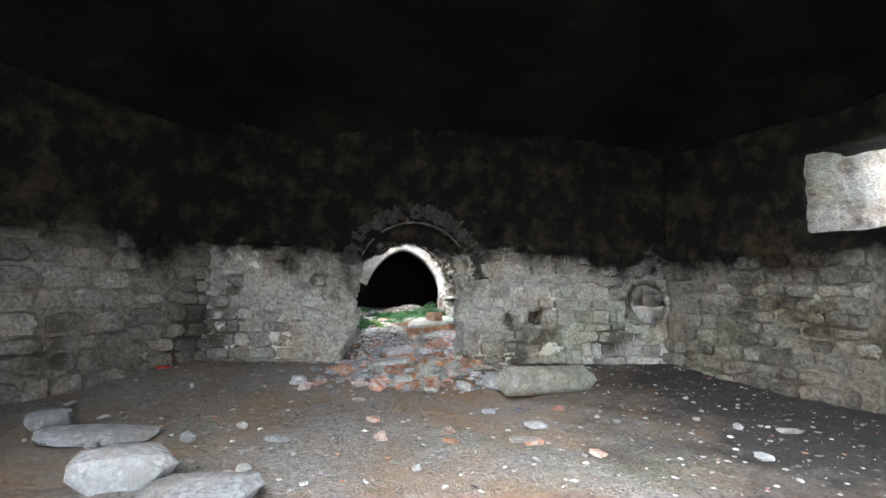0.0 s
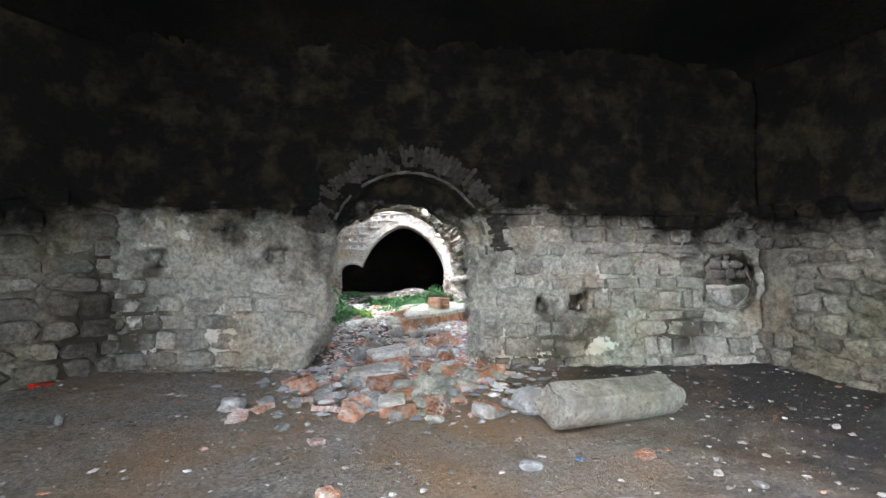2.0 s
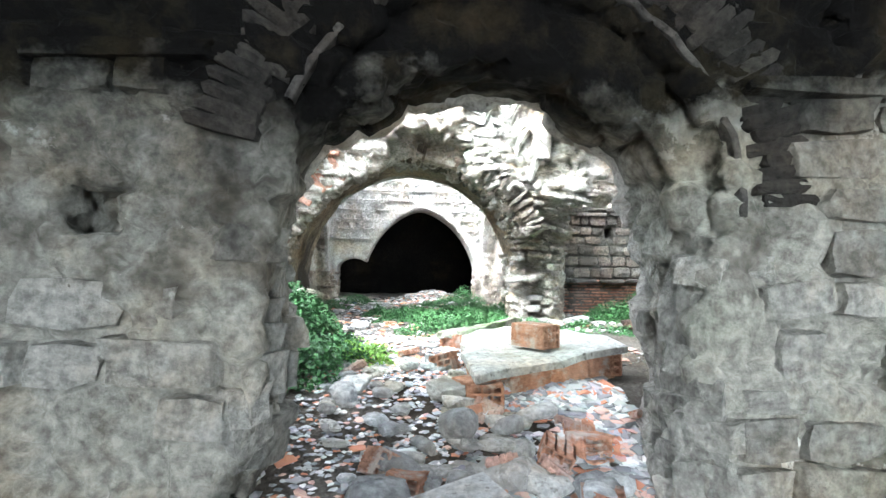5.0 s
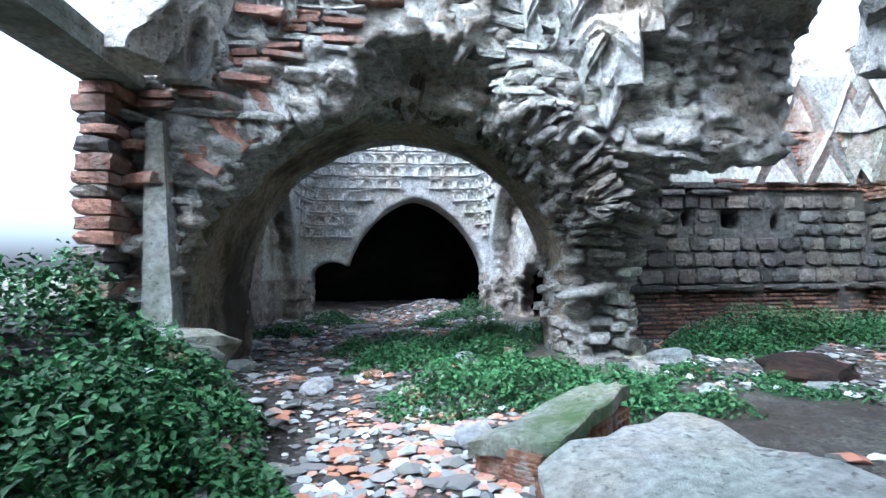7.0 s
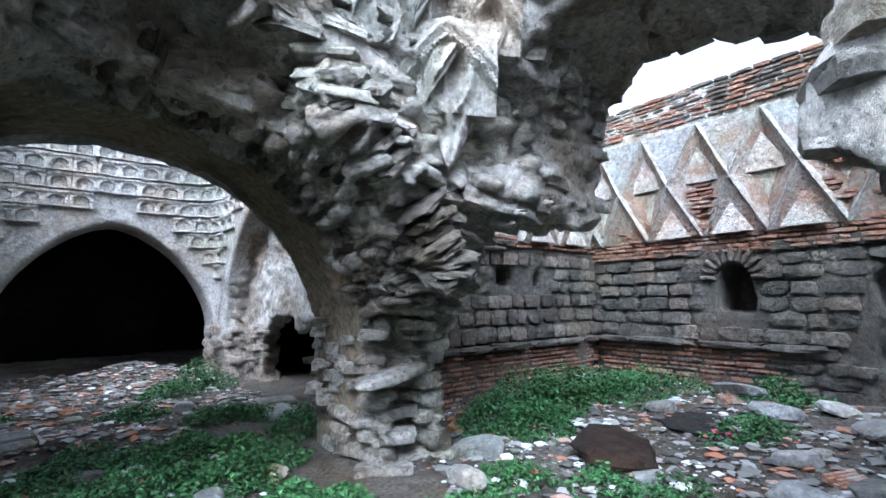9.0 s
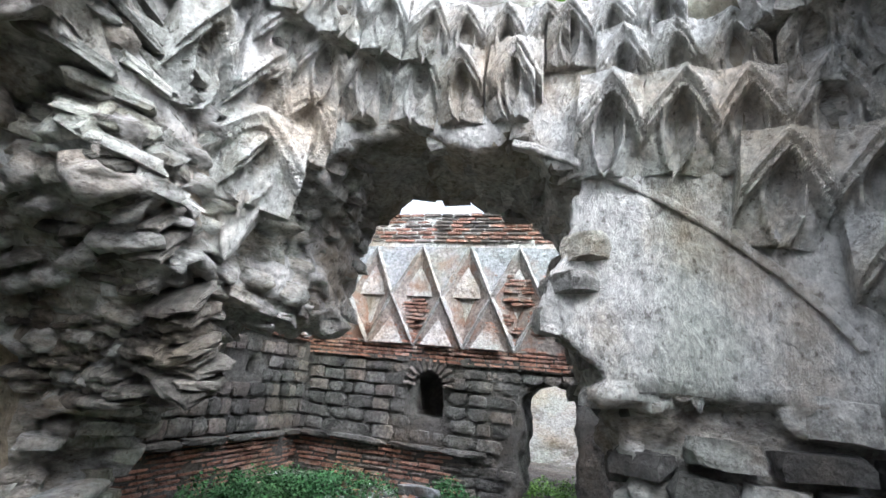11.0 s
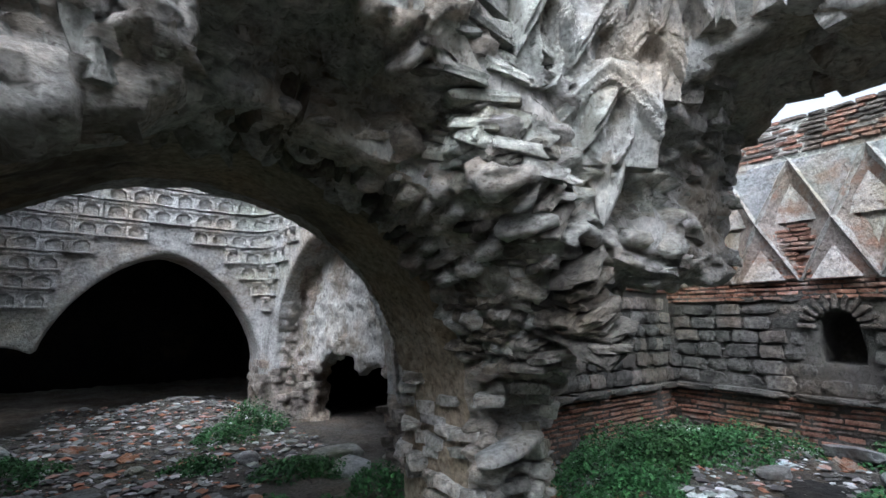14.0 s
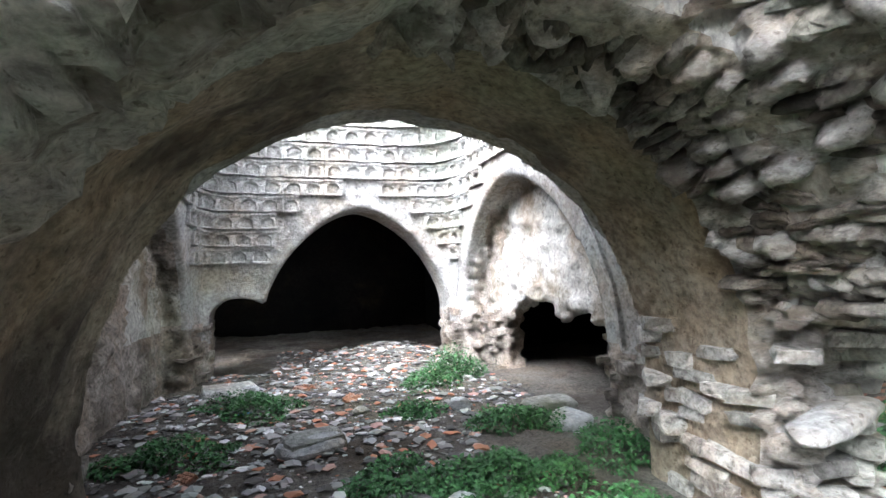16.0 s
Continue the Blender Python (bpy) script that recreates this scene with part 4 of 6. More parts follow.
DIAMOND = material("bare_diamond", (0.17, 0.14, 0.122), (0.36, 0.31, 0.28), stain=(0.24, 0.155, 0.12), stain_scale=3.5, stain_at=(0.52, 0.62), fine=40)
RIDGE = material("ridge_plaster", (0.28, 0.265, 0.25), (0.5, 0.48, 0.46), stain=(0.2, 0.165, 0.145), stain_scale=3, stain_at=(0.5, 0.7), spots=(0.3, 0.2, 0.16), spot_scale=5, spot_at=(0.6, 0.7), fine=45)


def prism(a, b, width, height, out=(-1, 0, 0)):
    """A ridge of triangular section from a to b."""
    a, b, o = Vector(a), Vector(b), Vector(out)
    s = (b - a).cross(o).normalized() * width / 2
    v, f = [], []
    n = 6
    for k in range(n + 1):
        p = a.lerp(b, k / n)
        w = 1 + 0.18 * math.sin(k * 2.1 + a.y * 9)
        v += [tuple(p - s * w - o * 0.05), tuple(p + o * height * w), tuple(p + s * w - o * 0.05)]
    for k in range(n):
        i = k * 3
        f += [(i, i + 1, i + 4, i + 3), (i + 1, i + 2, i + 5, i + 4)]
    return v, f


def triangle_belt(parent, at, period, w0, ks, salt=0):
    """The folded triangles between the chamber's wall and its lost dome; at(w, out, z) gives a point of the belt."""
    rng = np.random.default_rng(60 + salt)
    out = at(0, 1, 0) - at(0, 0, 0)
    for k in ks:
        w = w0 + period * k
        j = rng.uniform(-0.02, 0.02, 6)
        W0, W1 = at(w + j[0], 0.13, 3.38 + j[1]), at(w + period, 0.13, 3.38)
        P, B = at(w + period / 2 + j[2], 0.05, 4.12), at(w + period / 2 + j[3], 0.05, 2.66)
        Pl, Bl = at(w - period / 2, 0.05, 4.12), at(w - period / 2, 0.05, 2.66)
        C, Cu = at(w + period / 2, -0.10, 3.36), at(w + period / 2, 0.05, 3.82)
        base_l, base_r = at(w + 0.1, 0.03, 3.37), at(w + period - 0.1, 0.03, 3.37)
        part("triangle", mesh_from("triangle", [W0, W1, P, B, C], [(0, 4, 2), (4, 1, 2), (0, 3, 4), (3, 1, 4)], DIAMOND, False), parent, Matrix())
        part("triangle", mesh_from("triangle", [base_l, base_r, Cu, C], [(0, 1, 2), (0, 2, 3), (2, 1, 3)], PALE_FACE, False), parent, Matrix())
        T, L = at(w, 0.02, 4.12), at(w, 0.0, 2.66)
        back_t, back_l = at(w, -0.1, 4.16), at(w, -0.1, 2.6)
        part("triangle", mesh_from("triangle", [W0, Pl, P, T, back_t], [(0, 3, 1), (0, 2, 3), (3, 4, 1), (2, 4, 3)], BLUE_FACE, False), parent, Matrix())
        part("triangle", mesh_from("triangle", [W0, Bl, B, L, back_l], [(0, 1, 3), (0, 3, 2), (1, 4, 3), (3, 4, 2)], DIAMOND, False), parent, Matrix())
        if abs(k) < 2:
            foot = [at(w - 0.24, 0.12, 2.67), at(w + 0.24, 0.12, 2.67), at(w, 0.10, 3.05), at(w, -0.08, 2.8)]
            part("triangle", mesh_from("triangle", foot, [(0, 1, 2), (0, 2, 3), (2, 1, 3)], PALE_FACE, False), parent, Matrix())
        for a, b in ((W0, P), (W0, Pl), (W0, B), (W0, Bl)):
            part("ridge", mesh_from("ridge", *prism(a, b, rng.uniform(0.08, 0.12), 0.045, out), RIDGE, False), parent, Matrix())


PALE_FACE = material("pale_face", (0.40, 0.36, 0.33), (0.62, 0.58, 0.55), stain=(0.3, 0.2, 0.155), stain_scale=2.5, stain_at=(0.5, 0.66), spots=(0.2, 0.16, 0.14), spot_scale=6, spot_at=(0.62, 0.7), fine=45)
BLUE_FACE = material("grey_face", (0.17, 0.17, 0.17), (0.36, 0.36, 0.365), stain=(0.26, 0.2, 0.17), stain_scale=2.5, stain_at=(0.55, 0.68), spots=(0.1, 0.1, 0.1), spot_scale=5, spot_at=(0.6, 0.7), fine=40)
triangle_belt(ce, lambda w, o, z: Vector((6.02 - o, w, z)), 0.73, 4.68, range(-3, 4))
triangle_belt(cn, lambda w, o, z: Vector((w, 6.70 - o, z)), 0.73, 5.45, range(-1, 1), 5)
lay(ce, BRICKS + PINKS, (6.04, 0, 0), (0, 1, 0), (-1, 0, 0), 2.4, 6.7, 4.2, 4.62, (0.05, 0.07), (0.16, 0.3), 0.04, 0.14, None, 58, "brick", 0.015)
lay(ce, BRICKS, (6.04, 0, 0), (0, 1, 0), (-1, 0, 0), 4.95, 5.4, 2.68, 3.3, (0.05, 0.06), (0.14, 0.24), 0.09, 0.14, lambda u, z, w, h: hashed(int(u * 9), int(z * 14), 4) < 0.7, 59, "brick", 0.012)
lay(ce, BRICKS, (6.04, 0, 0), (0, 1, 0), (-1, 0, 0), 3.0, 3.95, 2.9, 3.7, (0.05, 0.06), (0.14, 0.24), 0.09, 0.14, lambda u, z, w, h: hashed(int(u * 9), int(z * 14), 8) < 0.55, 60, "brick", 0.012)

# ---- ragged stones of the great arch ----
north = structure("wall_north")
rng = np.random.default_rng(8)
for k in range(84):
    a = math.pi * (0.06 + 0.86 * k / 83)
    rad = Vector((math.cos(a) * 1.72, 0, math.sin(a) * 1.77))
    low = min(1, max(0, (-rad.x - 0.2) / 0.3))
    rad = Vector((rad.x * (1 - 0.06 * low), 0, rad.z * (1 - 0.14 * low)))
    dirn = rad.normalized()
    if (rad.x > 1.1 and rad.z < 1.2) or abs(rad.x - 0.2) < 0.58:
        continue
    ln = rng.uniform(0.26, 0.38)
    pos = Vector((-0.24, 4.60 + rng.uniform(-0.03, 0.06), 1.35)) + rad + dirn * (ln / 2 + 0.02)
    brick = a > 2.1 and rng.random() < 0.3
    m = frame_matrix(pos, dirn, (0, -1, 0), dirn.cross(Vector((0, -1, 0))), size=(ln, rng.uniform(0.24, 0.34), rng.uniform(0.06, 0.1))) @ pose(0, 0, 0, rng.normal(0, 2), rng.normal(0, 3), rng.normal(0, 2))
    part("voussoir", BRICKS[k % 5] if brick else SLABS[k % 7], north, m)


lay(north, BRICKS + SLABS[:3], (0, 4.45, 0), (1, 0, 0), (0, -1, 0), -2.1, -0.3, 2.75, 3.6, (0.05, 0.075), (0.22, 0.42), 0.05, 0.16, lambda u, z, w, h: a2_open(np.array([[u, 4.5, z]]))[0] > 0.44, 46, "brick", 0.014, 2.5)


def edge_mask(u, z, w, h):
    """Blocks laid bare under the plaster and along the breach of the east wall."""
    if east_hole(np.array([[1.9, u, z]]))[0] < 0.10 + w * 0.4:
        return False
    return z < 2.12 + 0.1 * math.sin(u * 5) or east_hole(np.array([[1.9, u, z]]))[0] < 0.24


east = structure("wall_east")
lay(east, STONES + SLABS[:4], (1.87, 0, 0), (0, 1, 0), (-1, 0, 0), 0.95, 3.2, 0.6, 2.9, (0.16, 0.25), (0.22, 0.46), 0.03, 0.2, edge_mask, 61, gap=0.02, tilt=1.5)


# hanging stones on the underside of the great arch
rng = np.random.default_rng(18)
SOFFIT_STONES = [block_mesh("stone", 240 + i, material("soffit_stone", (0.10, 0.09, 0.076), (0.31, 0.285, 0.245), stain=(0.05, 0.043, 0.036), stain_scale=2.5, per=0.5, fine=40), 0.18, 0.07, 3) for i in range(1)] * 5
for k in range(240):
    a = math.pi * rng.uniform(0.10, 0.62)
    y = 4.5 + 1.1 * rng.random() ** 1.5
    if math.cos(a) * 1.72 < -0.35:
        continue
    rad = Vector((math.cos(a) * 1.72, 0, math.sin(a) * 1.77))
    dirn = rad.normalized()
    if abs(rad.x - 0.2) < 0.66 and y < 5.1:
        continue
    ln = rng.uniform(0.18, 0.3)
    pos = Vector((-0.23, y, 1.35)) + rad + dirn * (ln / 2 - rng.uniform(0.01, 0.08))
    m = frame_matrix(pos, dirn, (0, -1, 0), dirn.cross(Vector((0, -1, 0))), size=(1, 1, 1)) @ pose(0, 0, 0, rng.normal(0, 9), rng.normal(0, 10), rng.normal(0, 9)) @ Matrix.Diagonal((ln, rng.uniform(0.14, 0.34), rng.uniform(0.04, 0.08), 1))
    part("stone", SOFFIT_STONES[k % 5], north, m)

# carved leaves at the foot of the pendentive
def leaf_mesh(veins, tip=1.0):
    """A pointed corbel leaf, wide at the top and running to a tip, with raised veins."""
    v, f = [], []
    nu, nz = 16, 12
    for j in range(nz + 1):
        z = j / nz
        half = 0.5 * (z ** 0.75) * (1 - 0.25 * max(0, z - 0.8) / 0.2)
        for i in range(nu + 1):
            u = -1 + 2 * i / nu
            bulge = 0.75 * (1 - u * u) * (0.25 + 0.75 * z) + 0.4 * abs(math.cos(u * veins * math.pi / 2)) ** 5 * z
            hollow = 0.35 * math.exp(-((u / 0.3) ** 2)) * (z > 0.45) * (1 - z)
            v.append((u * half, bulge - hollow - 0.35, z - 0.5))
    for j in range(nz):
        for i in range(nu):
            k = j * (nu + 1) + i
            f.append((k, k + 1, k + nu + 2, k + nu + 1))
    top = len(v)
    v.append((0, -0.6, 0.5))
    f += [(nz * (nu + 1) + i, nz * (nu + 1) + i + 1, top) for i in range(nu)]
    return mesh_from("carved_leaf", v, f, PLASTER)


facing = Vector((-0.58, -0.81, 0)).normalized()
side = Vector((facing.y, -facing.x, 0))
for kind_, px, pz, w, h, back in ((0, 0.0, 2.98, 0.56, 0.52, -0.02), (2, 0.30, 3.34, 0.36, 0.40, 0.0), (5, -0.26, 3.36, 0.36, 0.40, 0.02), (0, 0.02, 3.42, 0.34, 0.36, 0.03), (1, 0.60, 3.4, 0.32, 0.36, 0.06)):
    p = Vector((1.36, 4.42, pz)) + side * px + facing * (0.07 - back)
    part("muqarnas_cell", HALL_CELLS[kind_], hall, frame_matrix(p, side, facing, size=(w, h * 0.42, h)))
part("carved_leaf", leaf_mesh(3), hall, frame_matrix(Vector((1.36, 4.42, 2.86)), side, facing, size=(0.34, 0.16, 0.36)))


def studs(parent, meshes, count, keep, size, seed, name="stone", sink=0.3, spin=12, limit=(-0.75, 0.9), dip=0):
    """Uneven stones standing out of a broken wall face."""
    rng = np.random.default_rng(seed)
    me = parent.data
    n = len(me.vertices)
    co, no = np.empty(n * 3), np.empty(n * 3)
    me.vertices.foreach_get("co", co)
    me.vertices.foreach_get("normal", no)
    co, no = co.reshape(-1, 3), no.reshape(-1, 3)
    ids = np.flatnonzero(keep(co) & (no[:, 2] > limit[0]) & (no[:, 2] < limit[1]))
    taken = []
    for i in rng.permutation(ids):
        p = co[i]
        if any((abs(p[0] - t[0]) + abs(p[1] - t[1]) < 0.16 and abs(p[2] - t[2]) < 0.07) for t in taken):
            continue
        taken.append(p)
        near = no[np.abs(co - p).max(1) < 0.3].mean(0)
        out = Vector((near[0], near[1], 0.3 * near[2]))
        if out.length < 0.2:
            out = Vector((0, -1, 0))
        out.normalize()
        along = Vector((-out.y, out.x, 0))
        s = (rng.uniform(*size[0]), rng.uniform(*size[1]), rng.uniform(*size[2]))
        m = frame_matrix(Vector(p) - out * s[1] * (sink - 0.1), along, out, size=(1, 1, 1)) @ pose(0, 0, 0, rng.normal(0, spin), dip + rng.normal(0, spin * 0.8), rng.normal(0, spin)) @ Matrix.Diagonal((*s, 1))
        part(name, meshes[rng.integers(len(meshes))], parent, m)
        if len(taken) >= count:
            break


studs(north, SLABS, 290, lambda c: (c[:, 0] > 0.55) & (c[:, 1] < 5.6) & (c[:, 2] > 1.7) & (a2_open(c) > 0.06) & ~((c[:, 2] > 2.55) & (c[:, 0] > 0.95)), ((0.16, 0.42), (0.14, 0.26), (0.04, 0.09)), 401, spin=6, sink=0.5, dip=9)
studs(north, SLABS, 75, lambda c: (c[:, 0] > 0.9) & (c[:, 2] < 1.75) & (c[:, 2] > 0.5) & (c[:, 1] > 5.3), ((0.18, 0.4), (0.14, 0.24), (0.07, 0.13)), 402, spin=4)
studs(north, SLABS[:4] + BRICKS[:3], 110, lambda c: (c[:, 0] < -1.2) & (c[:, 1] < 4.9) & (a2_open(c) > 0.1), ((0.18, 0.5), (0.14, 0.3), (0.04, 0.08)), 403, spin=4)
studs(hall, SLABS, 60, lambda c: (c[:, 0] > 1.8) & (east_hole(c) < 0.06) & (c[:, 2] < 4), ((0.14, 0.3), (0.14, 0.22), (0.08, 0.16)), 404, limit=(-1, 1), spin=5, sink=0.45)
studs(hall, SLABS, 40, lambda c: (c[:, 2] > 2.9) & (c[:, 2] < 3.8) & (c[:, 1] > 4.1) & (c[:, 0] > 0.1) & (c[:, 0] < 1.0), ((0.14, 0.3), (0.12, 0.22), (0.04, 0.08)), 405, spin=6, sink=0.5, dip=9)
studs(structure("wall_east"), SLABS + STONES, 50, lambda c: (c[:, 0] > 1.95) & (c[:, 1] > 2.3) & (east_hole(c) < 0.1), ((0.2, 0.36), (0.16, 0.24), (0.1, 0.18)), 406, spin=3, sink=0.55)
studs(south, ROOMS, 80, lambda c: (np.abs(c[:, 0]) < 1.35) & (c[:, 1] > 0.1) & (c[:, 1] < 0.8) & (c[:, 2] < 1.7) & (c[:, 2] > 0.3), ((0.16, 0.34), (0.14, 0.24), (0.1, 0.2)), 407, spin=6, sink=0.55)
studs(inner, [block_mesh("stone", 130 + i, INNER_STONE) for i in range(4)], 130, lambda c: (c[:, 2] < 1.45) & (c[:, 2] > 0.4) & (c[:, 1] < 12.1) & (np.abs(c[:, 0]) < 2.3), ((0.18, 0.4), (0.12, 0.2), (0.07, 0.13)), 408, spin=4)

# ---- loose things ----
RNG2 = np.random.default_rng(77)


def rock_mesh(seed, mat, flat=0.6, rough=0.16):
    rng = np.random.default_rng(seed)
    bm = bmesh.new()
    bmesh.ops.create_icosphere(bm, subdivisions=2, radius=0.5)
    off = rng.uniform(0, 50, 3)
    for v in bm.verts:
        c = np.array(v.co)
        k = 1 + rough * 2 * float(fbm((c * 2.2 + off)[None], 2, 3)[0])
        c = np.sign(c) * np.abs(c / 0.5) ** 0.72 * 0.5 * k
        v.co = Vector((c[0], c[1], c[2] * flat))
    me = bpy.data.meshes.new("loose_stone")
    bm.to_mesh(me)
    bm.free()
    me.materials.append(mat)
    return me


PALE_ROCK = material("pale_stone", (0.4, 0.4, 0.39), (0.62, 0.62, 0.6), per=0.25, stain=(0.3, 0.3, 0.28), stain_scale=5, fine=50)
ROCKS = [rock_mesh(500 + i, ROCK, 0.5 + 0.05 * i) for i in range(7)] + [rock_mesh(520 + i, PALE_ROCK, 0.5) for i in range(2)]


def loose(name, me, x, y, size, label, category, group="", spin=None, tilt=10, lift=0.28, z=None):
    ob = new(name, me)
    sx, sy, sz = (size, size * RNG2.uniform(0.6, 0.95), size * RNG2.uniform(0.6, 0.95)) if np.isscalar(size) else size
    low = min(v.co.z for v in me.vertices)
    zz = (land_at(x, y) if z is None else z) - low * sz * (1 - lift)
    ob.matrix_basis = pose(x, y, zz, RNG2.normal(0, tilt), RNG2.normal(0, tilt), RNG2.uniform(0, 360) if spin is None else spin) @ Matrix.Diagonal((sx, sy, sz, 1))
    return tagged(ob, label, category, group)


def hollow_brick_mesh(lx=0.29, wy=0.19, hz=0.19, nx=3, nz=3, seed=0, broken=0.0):
    """A hollow clay block with open cells along its length and grooved sides."""
    rng = np.random.default_rng(seed)
    bm = bmesh.new()

    def box(x0, x1, y0, y1, z0, z1):
        vs = [bm.verts.new((x, y, z)) for x in (x0, x1) for y in (y0, y1) for z in (z0, z1)]
        for f in ((0, 1, 3, 2), (4, 6, 7, 5), (0, 4, 5, 1), (2, 3, 7, 6), (0, 2, 6, 4), (1, 5, 7, 3)):
            bm.faces.new([vs[i] for i in f])

    t = 0.014
    for i in range(nx + 1):
        y = -wy / 2 + i * (wy - t) / nx
        end = lx / 2 - broken * rng.uniform(0, 0.5) * lx
        box(-lx / 2, end, y, y + t, -hz / 2, hz / 2)
    for k in range(nz + 1):
        z = -hz / 2 + k * (hz - t) / nz
        end = lx / 2 - broken * rng.uniform(0, 0.5) * lx
        box(-lx / 2 + 0.001, end, -wy / 2 + 0.001, wy / 2 - 0.001, z, z + t)
    for side in (-1, 1):
        for g in range(6):
            z = -hz / 2 + 0.02 + g * (hz - 0.03) / 6
            y0, y1 = sorted((side * wy / 2, side * (wy / 2 + 0.006)))
            box(-lx / 2 + 0.002, lx / 2 - 0.12 * broken - 0.002, y0, y1, z, z + 0.012)
    me = bpy.data.meshes.new("hollow_brick")
    bm.to_mesh(me)
    bm.free()
    me.materials.append(HOLLOW)
    return me


def shard_mesh(seed):
    """A broken plate of a hollow clay block with grooves on one face."""
    rng = np.random.default_rng(seed)
    bm = bmesh.new()
    n = 5
    lx = rng.uniform(0.16, 0.24)
    for g in range(n):
        y0, y1 = -0.09 + g * 0.18 / n, -0.09 + (g + 1) * 0.18 / n - 0.008
        e0, e1 = -lx / 2 + rng.uniform(-0.025, 0.025), lx / 2 + rng.uniform(-0.03, 0.03)
        for (a, b, c, d, z0, z1) in ((e0, e1, y0, y1, 0.012, 0.026), (e0 + 0.004, e1 - 0.004, y0, y1 + 0.008, -0.012, 0.012)):
            vs = [bm.verts.new((x, y, z)) for x in (a, b) for y in (c, d) for z in (z0, z1)]
            for f in ((0, 1, 3, 2), (4, 6, 7, 5), (0, 4, 5, 1), (2, 3, 7, 6), (0, 2, 6, 4), (1, 5, 7, 3)):
                bm.faces.new([vs[i] for i in f])
    me = bpy.data.meshes.new("brick_shard")
    bm.to_mesh(me)
    bm.free()
    me.materials.append(HOLLOW)
    return me


BLOCKS = [hollow_brick_mesh(0.26, 0.19, 0.15, 3, 3, 3 + i, 0.8 * (i > 0)) for i in range(4)]
SHARDS = [shard_mesh(30 + i) for i in range(6)]
PINK_SHARD = material("dusty_pink_brick", (0.42, 0.26, 0.22), (0.6, 0.42, 0.37), per=0.25, stain=(0.62, 0.56, 0.53), stain_scale=7, fine=50)
for me in SHARDS[3:]:
    me.materials[0] = PINK_SHARD

# heap in the doorway
for k in range(45):
    loose("loose_stone", ROCKS[RNG2.integers(9)], RNG2.uniform(-0.8, 0.02), RNG2.uniform(0.5, 2.0), (RNG2.uniform(0.08, 0.2), RNG2.uniform(0.07, 0.15), 0.09), "flat grey stone lying in the doorway rubble", "stone", "rubble in the doorway", None, 8, 0.35)
placed = 0
while placed < 230:
    y = RNG2.uniform(-1.7, 2.0)
    half = 0.95 + 0.55 * max(0, -y) * (1 if y > -0.8 else 0.7)
    x = RNG2.normal(0.05, half * 0.55)
    if abs(x) > half + 0.25 or (0 <= y <= 0.9 and abs(x + 0.03) > 0.93):
        continue
    if (0.05 < x < 1.2 and 0.95 < y < 2.9) or (abs(x + 0.36) < 0.3 and y > 0.6):
        continue
    r = RNG2.random()
    if r < 0.62:
        loose("loose_stone", ROCKS[RNG2.integers(9)], x, y, float(RNG2.choice([0.10, 0.14, 0.19, 0.26])), "grey rounded stone lying in the doorway rubble", "stone", "rubble in the doorway")
    elif r < 0.9:
        loose("brick_shard", SHARDS[RNG2.integers(6)], x, y, (1, 1, 1.2), "broken grooved clay block fragment in the rubble", "brick", "brick fragments in the doorway", tilt=24)
    else:
        loose("hollow_brick", BLOCKS[RNG2.integers(1, 4)], x, y, (0.8, 0.9, 0.9), "broken orange hollow clay block in the rubble", "brick", "brick fragments in the doorway", tilt=18)
    placed += 1

for x, y, s, kind_, spin in ((-0.25, -0.62, (0.62, 0.30, 0.24), 0, 4), (-0.12, 0.02, (0.5, 0.34, 0.3), 1, 20), (-0.06, -1.45, (0.26, 0.26, 0.2), 0, 0), (0.28, -0.95, (0.26, 0.22, 0.36), 2, 40), (0.5, -0.35, (0.3, 0.25, 0.28), 2, 60), (1.3, -1.45, (0.36, 0.34, 0.3), 2, 80), (-0.45, 0.35, (0.36, 0.3, 0.3), 2, 10)):
    if kind_ == 2:
        loose("loose_stone", ROCKS[int(10 * abs(x)) % 7], x, y, s, "smooth blue-grey boulder among broken bricks", "stone", "rubble in the doorway", spin, 4)
    else:
        holder = tagged(new("masonry_lump"), "fallen lump of orange hollow brick under pale mortar", "rubble", "fallen masonry lumps")
        holder.matrix_basis = pose(x, y, land_at(x, y) + s[2] * 0.35, 4, -6, spin)
        for k in range(2):
            part("hollow_brick", BLOCKS[k], holder, pose(-s[0] / 4 + k * s[0] / 2, 0, -s[2] * 0.12) @ Matrix.Diagonal((s[0] / 0.54, s[1] / 0.2, s[2] / 0.24, 1)))
        part("mortar_cap", block_mesh("mortar_cap", 610 + int(abs(x) * 90), CONCRETE, 0.08, 0.04, 3), holder, pose(0, s[1] * 0.08, s[2] * 0.33) @ Matrix.Diagonal((s[0] * 1.0, s[1] * 0.95, s[2] * 0.3, 1)), "pale grey mortar crust")


